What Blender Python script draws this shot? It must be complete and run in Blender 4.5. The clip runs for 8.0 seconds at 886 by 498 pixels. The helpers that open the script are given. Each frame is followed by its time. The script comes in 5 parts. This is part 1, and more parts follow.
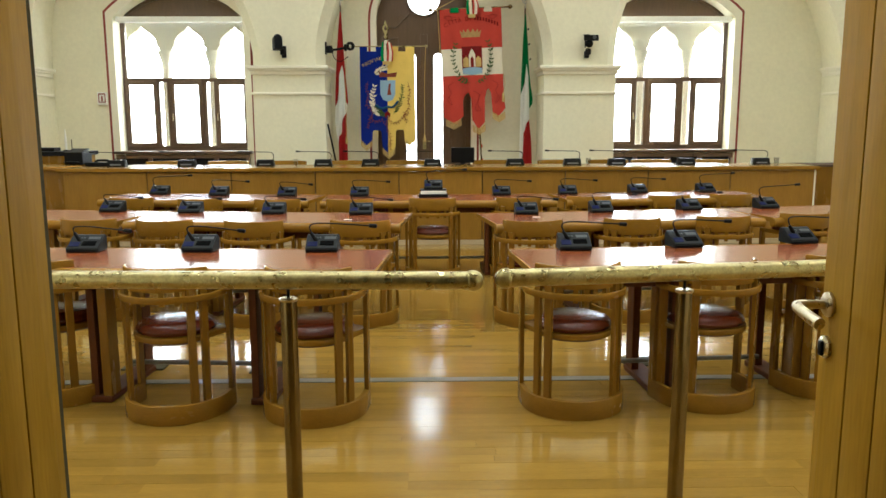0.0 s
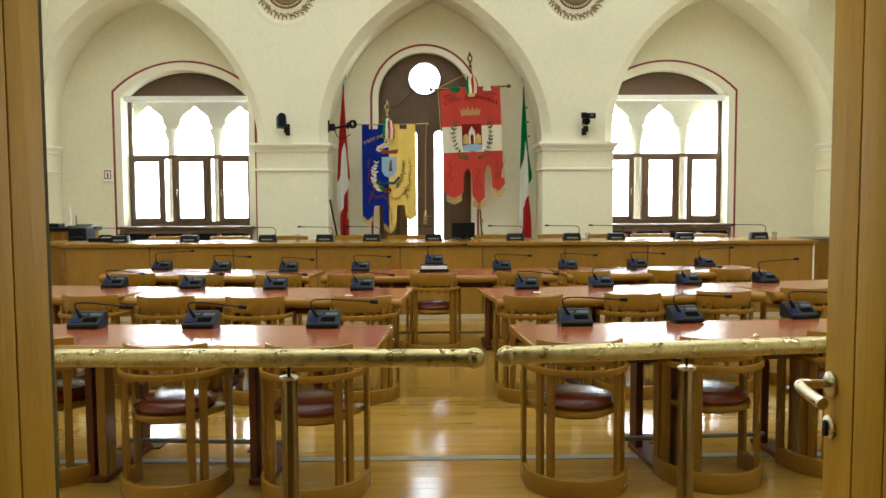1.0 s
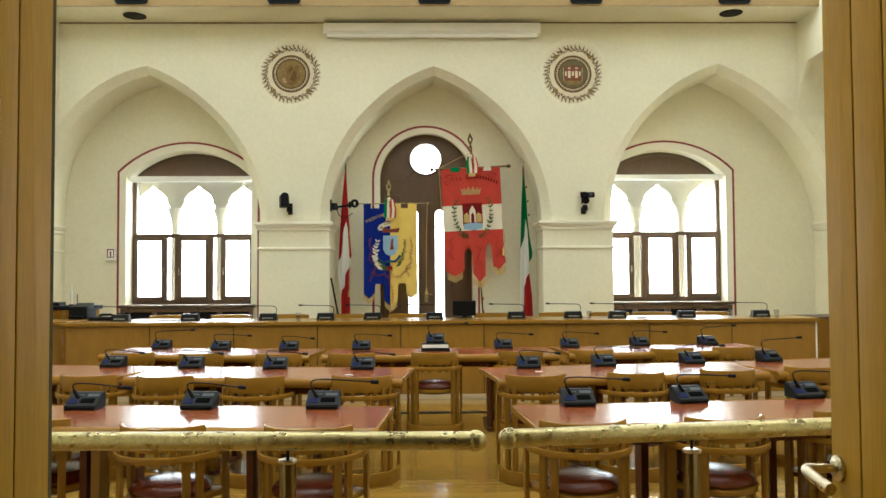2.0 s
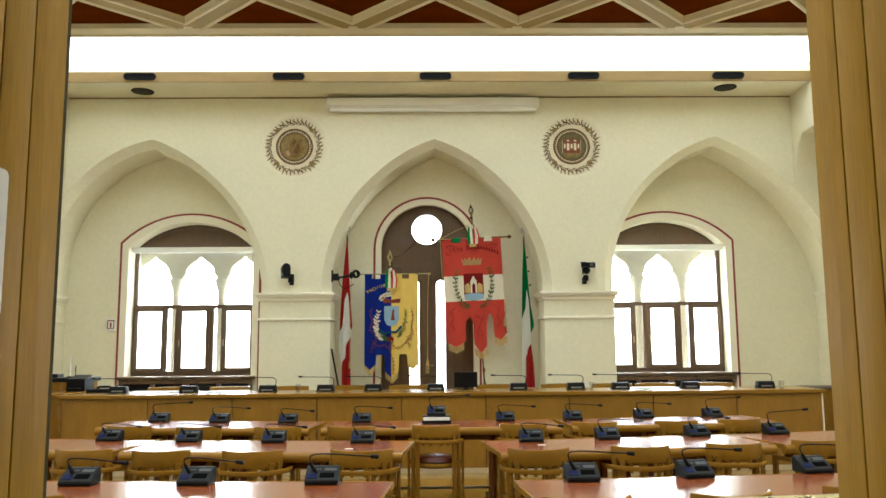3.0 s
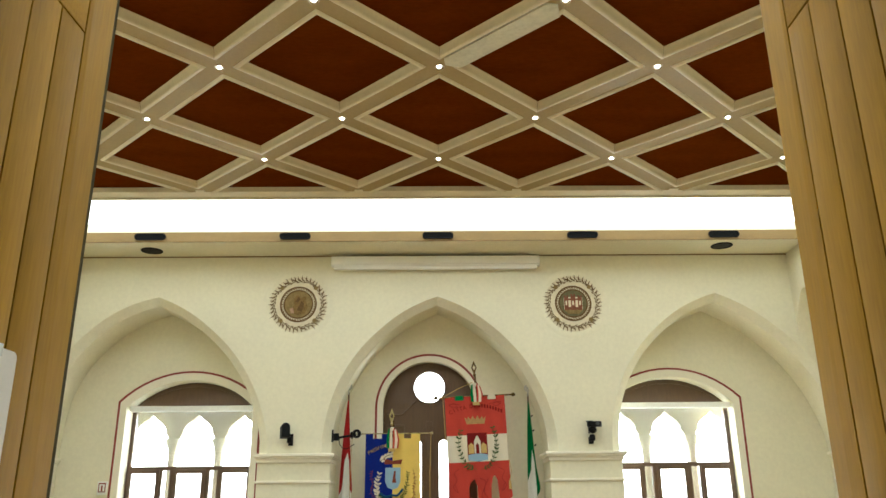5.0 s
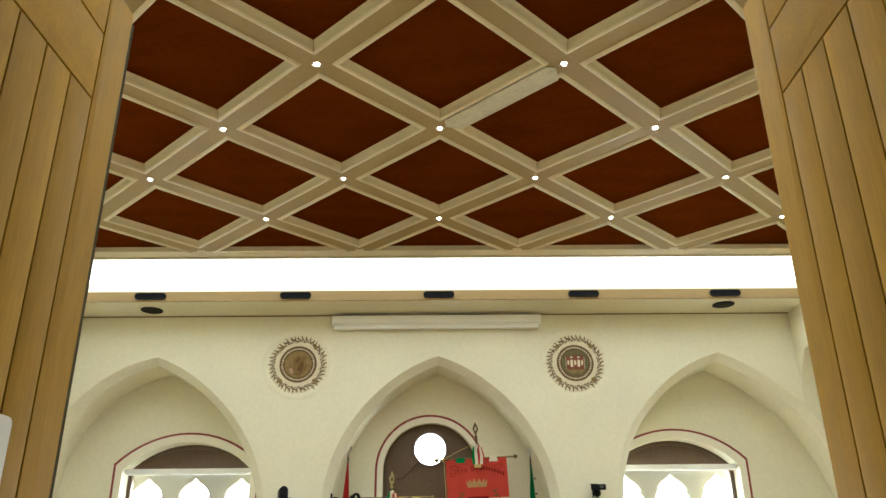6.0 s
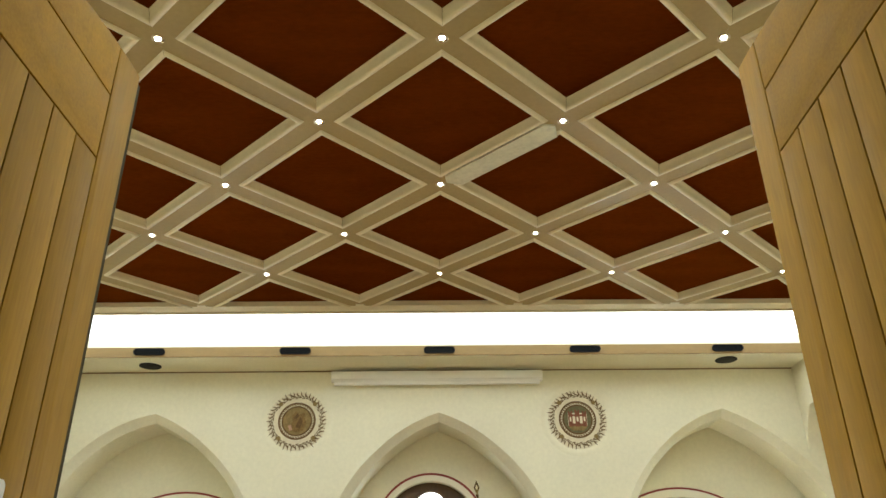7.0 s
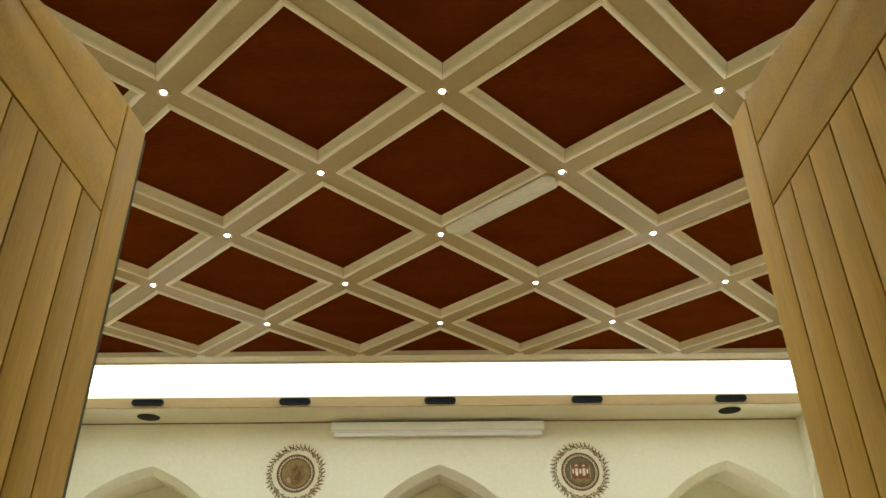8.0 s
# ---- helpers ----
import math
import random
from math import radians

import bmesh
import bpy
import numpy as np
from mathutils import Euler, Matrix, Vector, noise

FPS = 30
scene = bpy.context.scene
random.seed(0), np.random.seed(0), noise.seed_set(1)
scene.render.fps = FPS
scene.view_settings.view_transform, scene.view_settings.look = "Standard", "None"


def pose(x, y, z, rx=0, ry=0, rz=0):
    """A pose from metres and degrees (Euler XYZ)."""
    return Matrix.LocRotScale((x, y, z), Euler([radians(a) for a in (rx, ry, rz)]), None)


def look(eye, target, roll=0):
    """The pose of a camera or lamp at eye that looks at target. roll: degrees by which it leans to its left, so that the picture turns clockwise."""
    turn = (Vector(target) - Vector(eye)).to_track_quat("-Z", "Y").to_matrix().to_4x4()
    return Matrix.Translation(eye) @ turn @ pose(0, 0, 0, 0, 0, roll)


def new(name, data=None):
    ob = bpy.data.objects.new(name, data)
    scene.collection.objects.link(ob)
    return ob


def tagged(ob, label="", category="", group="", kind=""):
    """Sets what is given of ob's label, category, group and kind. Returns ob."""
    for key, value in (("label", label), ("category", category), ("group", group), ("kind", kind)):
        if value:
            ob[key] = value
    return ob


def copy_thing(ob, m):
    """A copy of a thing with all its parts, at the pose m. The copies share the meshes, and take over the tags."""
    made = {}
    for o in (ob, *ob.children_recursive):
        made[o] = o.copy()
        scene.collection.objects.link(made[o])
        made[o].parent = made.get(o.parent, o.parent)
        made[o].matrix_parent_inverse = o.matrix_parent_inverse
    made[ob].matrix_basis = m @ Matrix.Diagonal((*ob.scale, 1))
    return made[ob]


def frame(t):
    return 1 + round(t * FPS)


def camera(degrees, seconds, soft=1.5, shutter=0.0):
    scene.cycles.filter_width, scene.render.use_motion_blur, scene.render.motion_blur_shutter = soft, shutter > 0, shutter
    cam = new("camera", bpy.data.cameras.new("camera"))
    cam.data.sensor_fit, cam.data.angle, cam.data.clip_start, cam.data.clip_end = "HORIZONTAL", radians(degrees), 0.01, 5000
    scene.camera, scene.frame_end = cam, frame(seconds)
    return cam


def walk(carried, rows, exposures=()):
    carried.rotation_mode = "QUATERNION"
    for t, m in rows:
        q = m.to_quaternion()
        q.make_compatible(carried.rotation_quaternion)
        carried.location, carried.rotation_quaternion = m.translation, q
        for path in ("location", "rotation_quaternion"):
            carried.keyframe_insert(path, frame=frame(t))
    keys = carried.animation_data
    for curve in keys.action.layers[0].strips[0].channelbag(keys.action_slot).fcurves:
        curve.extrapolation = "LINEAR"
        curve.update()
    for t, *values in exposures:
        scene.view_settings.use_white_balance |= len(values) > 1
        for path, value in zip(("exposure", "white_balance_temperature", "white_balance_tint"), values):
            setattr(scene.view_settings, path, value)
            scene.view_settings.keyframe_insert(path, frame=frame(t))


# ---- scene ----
cam = camera(59.1, 8.0)
PATH = [
    (0, (0.01, 0.081, 1.482), (0.08, 4.03, 0.851), -0.16),
    (0.5, (0.008, 0.071, 1.49), (0.077, 4.044, 1.031), -0.20),
    (1, (0.008, 0.066, 1.498), (0.077, 4.057, 1.24), -0.27),
    (1.5, (0.007, 0.058, 1.505), (0.075, 4.057, 1.452), -0.30),
    (3, (0.009, 0.04, 1.519), (0.071, 4.009, 2.012), -0.44),
    (3.5, (0.011, 0.029, 1.531), (0.069, 3.971, 2.205), -0.44),
    (4, (0.012, 0.021, 1.545), (0.066, 3.924, 2.419), -0.45),
    (4.5, (0.013, 0.011, 1.557), (0.065, 3.862, 2.636), -0.50),
    (5, (0.011, 0.001, 1.569), (0.063, 3.799, 2.824), -0.54),
    (6.5, (0.01, -0.001, 1.581), (0.059, 3.637, 3.245), -0.63),
    (7, (0.009, -0.003, 1.586), (0.058, 3.575, 3.374), -0.66),
    (7.5, (0.009, -0.011, 1.586), (0.058, 3.514, 3.476), -0.73),
    (8, (0.014, -0.028, 1.583), (0.059, 3.431, 3.591), -0.69),
]
walk(cam, [(t, look(eye, target, roll)) for t, eye, target, roll in PATH], exposures=[(0.0, 0.29, 5700, 2), (8.0, 0.25, 5700, 2)])

# ---- light ----
world = bpy.data.worlds.new("sky")
scene.world = world
world.use_nodes = True
wn = world.node_tree.nodes
sky = wn.new("ShaderNodeTexSky")
sky.sky_type, sky.sun_disc = "NISHITA", False
sky.sun_elevation, sky.sun_rotation = radians(40), radians(150)
world.node_tree.links.new(sky.outputs[0], wn["Background"].inputs[0])
wn["Background"].inputs[1].default_value = 0.12


def lamp(name, kind, m, energy, color, **more):
    data = bpy.data.lights.new(name, kind)
    data.energy, data.color = energy, color
    if kind == "AREA":
        data.shape, data.size, data.size_y = "RECTANGLE", more["size"], more["size_y"]
    if kind == "SPOT":
        data.spot_size, data.spot_blend, data.shadow_soft_size = radians(more["cone"]), 1.0, 0.035
    ob = new(name, data)
    ob.matrix_world = m
    return ob


DAY = (1.0, 0.98, 0.94)
lamp("window_daylight", "AREA", look((-4.0, 14.2, 2.55), (-3.6, 10.0, 0.7)), 1000, DAY, size=3.2, size_y=3.6)
lamp("window_daylight", "AREA", look((4.5, 14.2, 2.55), (2.5, 10.0, 0.7)), 1500, DAY, size=3.4, size_y=3.6)
lamp("door_daylight", "AREA", look((-0.06, 14.2, 2.2), (-0.06, 10.0, 1.2)), 220, DAY, size=1.8, size_y=4.6)

# ---- materials ----


def material(name, color, rough=0.5, metal=0.0, var=0.12, scale=3.0, fine=40.0, bump=0.05, stretch=(1, 1, 1), spec=0.5,
             coat=0.0, rand=0.0, island=0.0, rough_var=0.1):
    """A surface with two scales of colour variation, a little relief and uneven gloss."""
    m = bpy.data.materials.new(name)
    m.use_nodes = True
    nt = m.node_tree
    n, link = nt.nodes, nt.links.new
    b = n["Principled BSDF"]
    co = n.new("ShaderNodeTexCoord")
    mp = n.new("ShaderNodeMapping")
    mp.inputs["Scale"].default_value = stretch
    link(co.outputs["Object"], mp.inputs[0])
    src = mp.outputs[0]
    if rand:
        info = n.new("ShaderNodeObjectInfo")
        off = n.new("ShaderNodeVectorMath")
        off.operation = "MULTIPLY_ADD"
        cb = n.new("ShaderNodeCombineXYZ")
        for i in range(3):
            link(info.outputs["Random"], cb.inputs[i])
        link(cb.outputs[0], off.inputs[0])
        off.inputs[1].default_value = (37, 53, 71)
        link(src, off.inputs[2])
        src = off.outputs[0]
    big, small = n.new("ShaderNodeTexNoise"), n.new("ShaderNodeTexNoise")
    big.inputs["Scale"].default_value, small.inputs["Scale"].default_value = scale, fine
    big.inputs["Detail"].default_value, small.inputs["Detail"].default_value = 4, 6
    link(src, big.inputs["Vector"])
    link(src, small.inputs["Vector"])
    mix = n.new("ShaderNodeMath")
    mix.operation = "MULTIPLY_ADD"
    mix.inputs[1].default_value = 0.5
    link(small.outputs[0], mix.inputs[0])
    half = n.new("ShaderNodeMath")
    half.operation = "MULTIPLY"
    half.inputs[1].default_value = 0.5
    link(big.outputs[0], half.inputs[0])
    link(half.outputs[0], mix.inputs[2])
    ramp = n.new("ShaderNodeMapRange")
    ramp.inputs[1].default_value, ramp.inputs[2].default_value = 0.3, 0.7
    ramp.inputs[3].default_value, ramp.inputs[4].default_value = 1 - var, 1 + var
    link(mix.outputs[0], ramp.inputs[0])
    fac = ramp.outputs[0]
    for out, amount in ((("ShaderNodeObjectInfo", "Random"), rand), (("ShaderNodeNewGeometry", "Random Per Island"), island)):
        if amount:
            node = n.new(out[0])
            r = n.new("ShaderNodeMapRange")
            r.inputs[3].default_value, r.inputs[4].default_value = 1 - amount, 1 + amount
            link(node.outputs[out[1]], r.inputs[0])
            mul = n.new("ShaderNodeMath")
            mul.operation = "MULTIPLY"
            link(fac, mul.inputs[0])
            link(r.outputs[0], mul.inputs[1])
            fac = mul.outputs[0]
    col = n.new("ShaderNodeVectorMath")
    col.operation = "SCALE"
    col.inputs[0].default_value = color
    link(fac, col.inputs["Scale"])
    link(col.outputs[0], b.inputs["Base Color"])
    rr = n.new("ShaderNodeMapRange")
    rr.inputs[1].default_value, rr.inputs[2].default_value = 0.3, 0.7
    rr.inputs[3].default_value, rr.inputs[4].default_value = max(0.02, rough - rough_var * rough), rough + rough_var * rough
    link(big.outputs[0], rr.inputs[0])
    link(rr.outputs[0], b.inputs["Roughness"])
    b.inputs["Metallic"].default_value = metal
    b.inputs["Specular IOR Level"].default_value = spec
    b.inputs["Coat Weight"].default_value = coat
    b.inputs["Coat Roughness"].default_value = 0.12
    if bump:
        bp = n.new("ShaderNodeBump")
        bp.inputs["Strength"].default_value, bp.inputs["Distance"].default_value = bump, 0.01
        link(mix.outputs[0], bp.inputs["Height"])
        link(bp.outputs[0], b.inputs["Normal"])
    return m


def glow(name, color, strength):
    m = bpy.data.materials.new(name)
    m.use_nodes = True
    b = m.node_tree.nodes["Principled BSDF"]
    b.inputs["Base Color"].default_value = (0.8, 0.8, 0.8, 1)
    b.inputs["Emission Color"].default_value, b.inputs["Emission Strength"].default_value = (*color, 1), strength
    return m


def glass_material(name):
    m = bpy.data.materials.new(name)
    m.use_nodes = True
    b = m.node_tree.nodes["Principled BSDF"]
    b.inputs["Transmission Weight"].default_value, b.inputs["Roughness"].default_value = 1.0, 0.0
    b.inputs["IOR"].default_value = 1.45
    return m


PLASTER = material("cream_plaster", (0.79, 0.755, 0.575), 0.85, var=0.065, scale=0.8, fine=18, bump=0.12, spec=0.2)
PLASTER_PALE = material("pale_plaster", (0.84, 0.80, 0.66), 0.8, var=0.04, scale=1.5, fine=25, bump=0.08, spec=0.2)
RED_LINE = material("red_paint_line", (0.24, 0.035, 0.022), 0.7, var=0.2, scale=6, fine=60)
FLOORWOOD = material("oak_parquet", (0.325, 0.188, 0.031), 0.14, var=0.15, scale=2.5, fine=30, bump=0.012, stretch=(1, 9, 9), rand=0.12, coat=0.5)
FLOORWOOD_JOINED = material("oak_parquet_far", (0.325, 0.188, 0.031), 0.14, var=0.15, scale=2.5, fine=30, bump=0.012, stretch=(1, 9, 9), island=0.12, coat=0.5)
SUBFLOOR = material("dark_joint", (0.26, 0.15, 0.03), 0.7)
BEECH = material("beech_varnish", (0.205, 0.100, 0.010), 0.26, spec=0.25, var=0.12, scale=3, fine=22, bump=0.02, stretch=(6, 6, 1), rand=0.08)
BEECH_H = material("beech_varnish_lengthwise", (0.25, 0.125, 0.012), 0.25, spec=0.25, var=0.12, scale=3, fine=22, bump=0.02, stretch=(1, 6, 6), rand=0.06)
PODIUM = material("honey_beech_veneer", (0.265, 0.138, 0.019), 0.34, spec=0.25, var=0.16, scale=1.6, fine=14, bump=0.01, stretch=(5, 5, 0.7), rand=0.06)
DOORWOOD = material("door_oak", (0.36, 0.206, 0.018), 0.54, spec=0.05, var=0.18, scale=2.0, fine=14, bump=0.03, stretch=(8, 8, 0.8), rand=0.10)
DOORWOOD_H = material("door_oak_cross", (0.36, 0.206, 0.018), 0.54, spec=0.05, var=0.18, scale=2.0, fine=14, bump=0.03, stretch=(8, 0.8, 8), rand=0.10)
GROOVE = material("groove_shadow_wood", (0.06, 0.03, 0.012), 0.7)
TABLETOP = material("mahogany_table_top", (0.25, 0.062, 0.016), 0.19, spec=1.0, var=0.07, scale=1.5, fine=12, bump=0.0, stretch=(1, 3, 3), rough_var=0.0)
REDWOOD = material("red_stained_wood", (0.095, 0.030, 0.009), 0.45, spec=0.12, var=0.15, scale=4, fine=30)
LEATHER = material("oxblood_leather", (0.092, 0.016, 0.0035), 0.24, spec=0.4, var=0.2, scale=5, fine=90, bump=0.1)
BRASS = material("aged_brass", (0.39, 0.33, 0.155), 0.34, metal=1.0, var=0.34, scale=26, fine=110, bump=0.03, rough_var=0.4)
BRASS_DARK = material("dark_brass", (0.21, 0.155, 0.070), 0.17, metal=1.0, var=0.2, scale=9, fine=45, bump=0.01, rough_var=0.4)
NICKEL = material("brushed_nickel_bronze", (0.52, 0.45, 0.32), 0.28, metal=1.0, var=0.15, scale=20, fine=120, bump=0.02)
STEEL = material("grey_edge_metal", (0.085, 0.075, 0.045), 0.8, spec=0.0, var=0.25, scale=6, fine=60, bump=0.03)
ALU = material("aluminium_profile", (0.55, 0.56, 0.55), 0.3, metal=0.9, var=0.12, scale=8, fine=70, bump=0.02)
PLASTIC = material("charcoal_plastic", (0.011, 0.012, 0.0125), 0.5, var=0.15, scale=8, fine=150, bump=0.03, spec=0.14)
BLACK = material("black_plastic", (0.007, 0.007, 0.0075), 0.5, spec=0.12, var=0.2, scale=8, fine=120, bump=0.02)
PLATE = material("grey_name_plate", (0.20, 0.205, 0.20), 0.5, spec=0.2, var=0.35, scale=30, fine=160)
SLOT = material("black_slot", (0.003, 0.003, 0.003), 0.9, spec=0.03)
BLUEKEY = material("blue_key_plastic", (0.003, 0.006, 0.055), 0.5, spec=0.1)
GREYKEY = material("grey_key_plastic", (0.075, 0.08, 0.085), 0.5, spec=0.2)
STRIP = material("dull_floor_strip", (0.22, 0.205, 0.16), 0.4, metal=0.3, var=0.12, scale=8, fine=70, bump=0.02)
PLINTH = material("pale_oak_plinth", (0.50, 0.40, 0.24), 0.5, var=0.1, scale=3, fine=25)
PAPER = material("white_paper", (0.78, 0.77, 0.73), 0.8, var=0.04, scale=12, fine=90)
WHITE = material("white_enamel", (0.85, 0.85, 0.81), 0.4, var=0.04, scale=5, fine=50)
WINDOWWOOD = material("dark_walnut_frame", (0.115, 0.068, 0.036), 0.4, var=0.2, scale=4, fine=35, bump=0.04, stretch=(6, 6, 1))
STONE = material("pale_stone", (0.44, 0.41, 0.31), 0.85, var=0.1, scale=6, fine=50, bump=0.15)
COFFER = material("red_brown_coffer_panel", (0.089, 0.0178, 0.0007), 0.65, spec=0.0, var=0.24, scale=1.2, fine=12, bump=0.03, stretch=(1, 3, 1))
BEAMFACE = material("tan_beam_face", (0.325, 0.242, 0.092), 0.6, spec=0.15, var=0.10, scale=2, fine=25, bump=0.06)
BEAM = material("cream_painted_beam", (0.68, 0.605, 0.40), 0.5, spec=0.25, var=0.06, scale=2, fine=25, bump=0.06)
BEAM_PALE = material("pale_beam_patch", (0.54, 0.51, 0.34), 0.7, var=0.18, scale=5, fine=30, bump=0.08)
SOFFITWOOD = material("oak_fascia", (0.225, 0.15, 0.056), 0.5, spec=0.2, var=0.12, scale=2, fine=20, stretch=(1, 5, 5))
GRILLE = material("dark_grille", (0.008, 0.009, 0.010), 0.75, spec=0.15)
COVE = glow("cove_light_panel", (1.0, 0.98, 0.93), 2.6)
BULB = glow("downlight_lens", (1.0, 0.95, 0.85), 30.0)
GLASS = glass_material("clear_glass")
RED = material("red_cloth", (0.46, 0.053, 0.036), 0.75, spec=0.08, var=0.12, scale=5, fine=120, bump=0.08)
REDDARK = material("dark_red_embroidery", (0.17, 0.012, 0.012), 0.7, spec=0.08, var=0.2, scale=20, fine=150)
IVORY = material("ivory_cloth", (0.70, 0.64, 0.50), 0.8, spec=0.08, var=0.08, scale=5, fine=120, bump=0.08)
BLUE = material("royal_blue_cloth", (0.006, 0.018, 0.19), 0.7, spec=0.08, var=0.15, scale=5, fine=120, bump=0.08)
YELLOW = material("golden_yellow_cloth", (0.74, 0.53, 0.125), 0.7, spec=0.08, var=0.1, scale=5, fine=120, bump=0.08)
CLOTHWHITE = material("white_cloth", (0.93, 0.93, 0.88), 0.8, spec=0.08, var=0.05, scale=5, fine=120, bump=0.08)
GREEN = material("green_cloth", (0.010, 0.19, 0.05), 0.75, spec=0.08, var=0.12, scale=5, fine=120, bump=0.08)
LEAFGREEN = material("olive_thread", (0.06, 0.10, 0.03), 0.7, spec=0.08, var=0.25, scale=20, fine=150)
GOLDDARK = material("dull_gold_thread", (0.40, 0.25, 0.10), 0.7, spec=0.08, var=0.25, scale=20, fine=150)
RUST = material("rust_red_thread", (0.26, 0.026, 0.022), 0.7, spec=0.08, var=0.2, scale=20, fine=150)
GOLD = material("gold_thread", (0.55, 0.38, 0.12), 0.5, metal=0.3, var=0.2, scale=20, fine=150)
SKYBLUE = material("light_blue_cloth", (0.28, 0.42, 0.55), 0.7, spec=0.08, var=0.1, scale=8, fine=120)
TEAL = material("teal_thread", (0.015, 0.07, 0.15), 0.7, spec=0.08, var=0.25, scale=20, fine=150)
FLAGRED = material("crimson_cloth", (0.47, 0.028, 0.028), 0.75, spec=0.08, var=0.12, scale=5, fine=120, bump=0.08)
BROWNRED = material("brown_red_thread", (0.20, 0.05, 0.03), 0.7, spec=0.08, var=0.2, scale=20, fine=150)
FRESCO = material("ochre_fresco_paint", (0.25, 0.18, 0.075), 0.85, spec=0.08, var=0.35, scale=14, fine=60)
FRESCODARK = material("umber_fresco_paint", (0.14, 0.085, 0.035), 0.85, spec=0.08, var=0.3, scale=14, fine=60)
FRESCOMID = material("raw_sienna_fresco_paint", (0.21, 0.135, 0.05), 0.85, spec=0.08, var=0.4, scale=16, fine=60)
FRESCORED = material("brick_red_fresco_paint", (0.21, 0.085, 0.05), 0.85, spec=0.08, var=0.3, scale=14, fine=60)
FRESCOGREEN = material("grey_green_fresco_paint", (0.15, 0.135, 0.07), 0.85, spec=0.08, var=0.3, scale=14, fine=60)
FRESCOPINK = material("pink_fresco_paint", (0.45, 0.27, 0.18), 0.85, spec=0.08, var=0.2, scale=14, fine=60)
FRESCOPALE = material("pale_fresco_paint", (0.72, 0.66, 0.48), 0.85, spec=0.08, var=0.15, scale=8, fine=60)

# ---- building tools ----


def box(x0, x1, y0, y1, z0, z1, bevel=0.0, bm=None):
    bm2 = bmesh.new()
    bmesh.ops.create_cube(bm2, size=1)
    for v in bm2.verts:
        v.co = ((x0 + x1) / 2 + v.co.x * (x1 - x0), (y0 + y1) / 2 + v.co.y * (y1 - y0), (z0 + z1) / 2 + v.co.z * (z1 - z0))
    if bevel:
        bmesh.ops.bevel(bm2, geom=list(bm2.edges), offset=bevel, segments=2, affect="EDGES", profile=0.5)
    if bm is None:
        return bm2
    return join(bm, bm2)


def join(bm, other):
    me = bpy.data.meshes.new("joined")
    other.to_mesh(me)
    other.free()
    bm.from_mesh(me)
    bpy.data.meshes.remove(me)
    return bm


def moved(bm, m):
    bm.transform(m)
    return bm


def lathe(profile, seg=24):
    """A body of revolution about z from (radius, height) pairs."""
    bm = bmesh.new()
    rings = [[bm.verts.new((r * math.cos(2 * math.pi * i / seg), r * math.sin(2 * math.pi * i / seg), z)) for i in range(seg)] for r, z in profile]
    for a, b in zip(rings, rings[1:]):
        for i in range(seg):
            bm.faces.new((a[i], a[(i + 1) % seg], b[(i + 1) % seg], b[i]))
    bm.faces.new(rings[0][::-1])
    bm.faces.new(rings[-1])
    return bm


def lathe_ring(profile, seg=24):
    """An open band of revolution about z from (radius, height) pairs."""
    bm = bmesh.new()
    rings = [[bm.verts.new((r * math.cos(2 * math.pi * i / seg), r * math.sin(2 * math.pi * i / seg), z)) for i in range(seg)] for r, z in profile]
    for a, b in zip(rings, rings[1:]):
        for i in range(seg):
            bm.faces.new((a[i], a[(i + 1) % seg], b[(i + 1) % seg], b[i]))
    return bm


def tube(points, radius, seg=10, bm=None):
    """A round rod along a line of points; radius is one number or one a point."""
    bm = bm or bmesh.new()
    pts = [Vector(p) for p in points]
    radii = radius if isinstance(radius, (list, tuple)) else [radius] * len(pts)
    rings = []
    side = None
    for i, p in enumerate(pts):
        d = (pts[min(i + 1, len(pts) - 1)] - pts[max(i - 1, 0)]).normalized()
        if side is None:
            side = d.orthogonal().normalized()
        side = (side - d * side.dot(d)).normalized()
        up = d.cross(side)
        rings.append([bm.verts.new(p + radii[i] * (math.cos(a) * side + math.sin(a) * up)) for a in (2 * math.pi * k / seg for k in range(seg))])
    for a, b in zip(rings, rings[1:]):
        for i in range(seg):
            bm.faces.new((a[i], a[(i + 1) % seg], b[(i + 1) % seg], b[i]))
    bm.faces.new(rings[0][::-1])
    bm.faces.new(rings[-1])
    return bm


def smooth_line(points, n=6):
    """A rounded line through points (Catmull-Rom)."""
    p = [Vector(q) for q in points]
    p = [2 * p[0] - p[1]] + p + [2 * p[-1] - p[-2]]
    out = []
    for i in range(1, len(p) - 2):
        for k in range(n):
            t = k / n
            out.append(0.5 * (2 * p[i] + (p[i + 1] - p[i - 1]) * t + (2 * p[i - 1] - 5 * p[i] + 4 * p[i + 1] - p[i + 2]) * t * t + (3 * p[i] - p[i - 1] - 3 * p[i + 1] + p[i + 2]) * t ** 3))
    return out + [p[-2]]


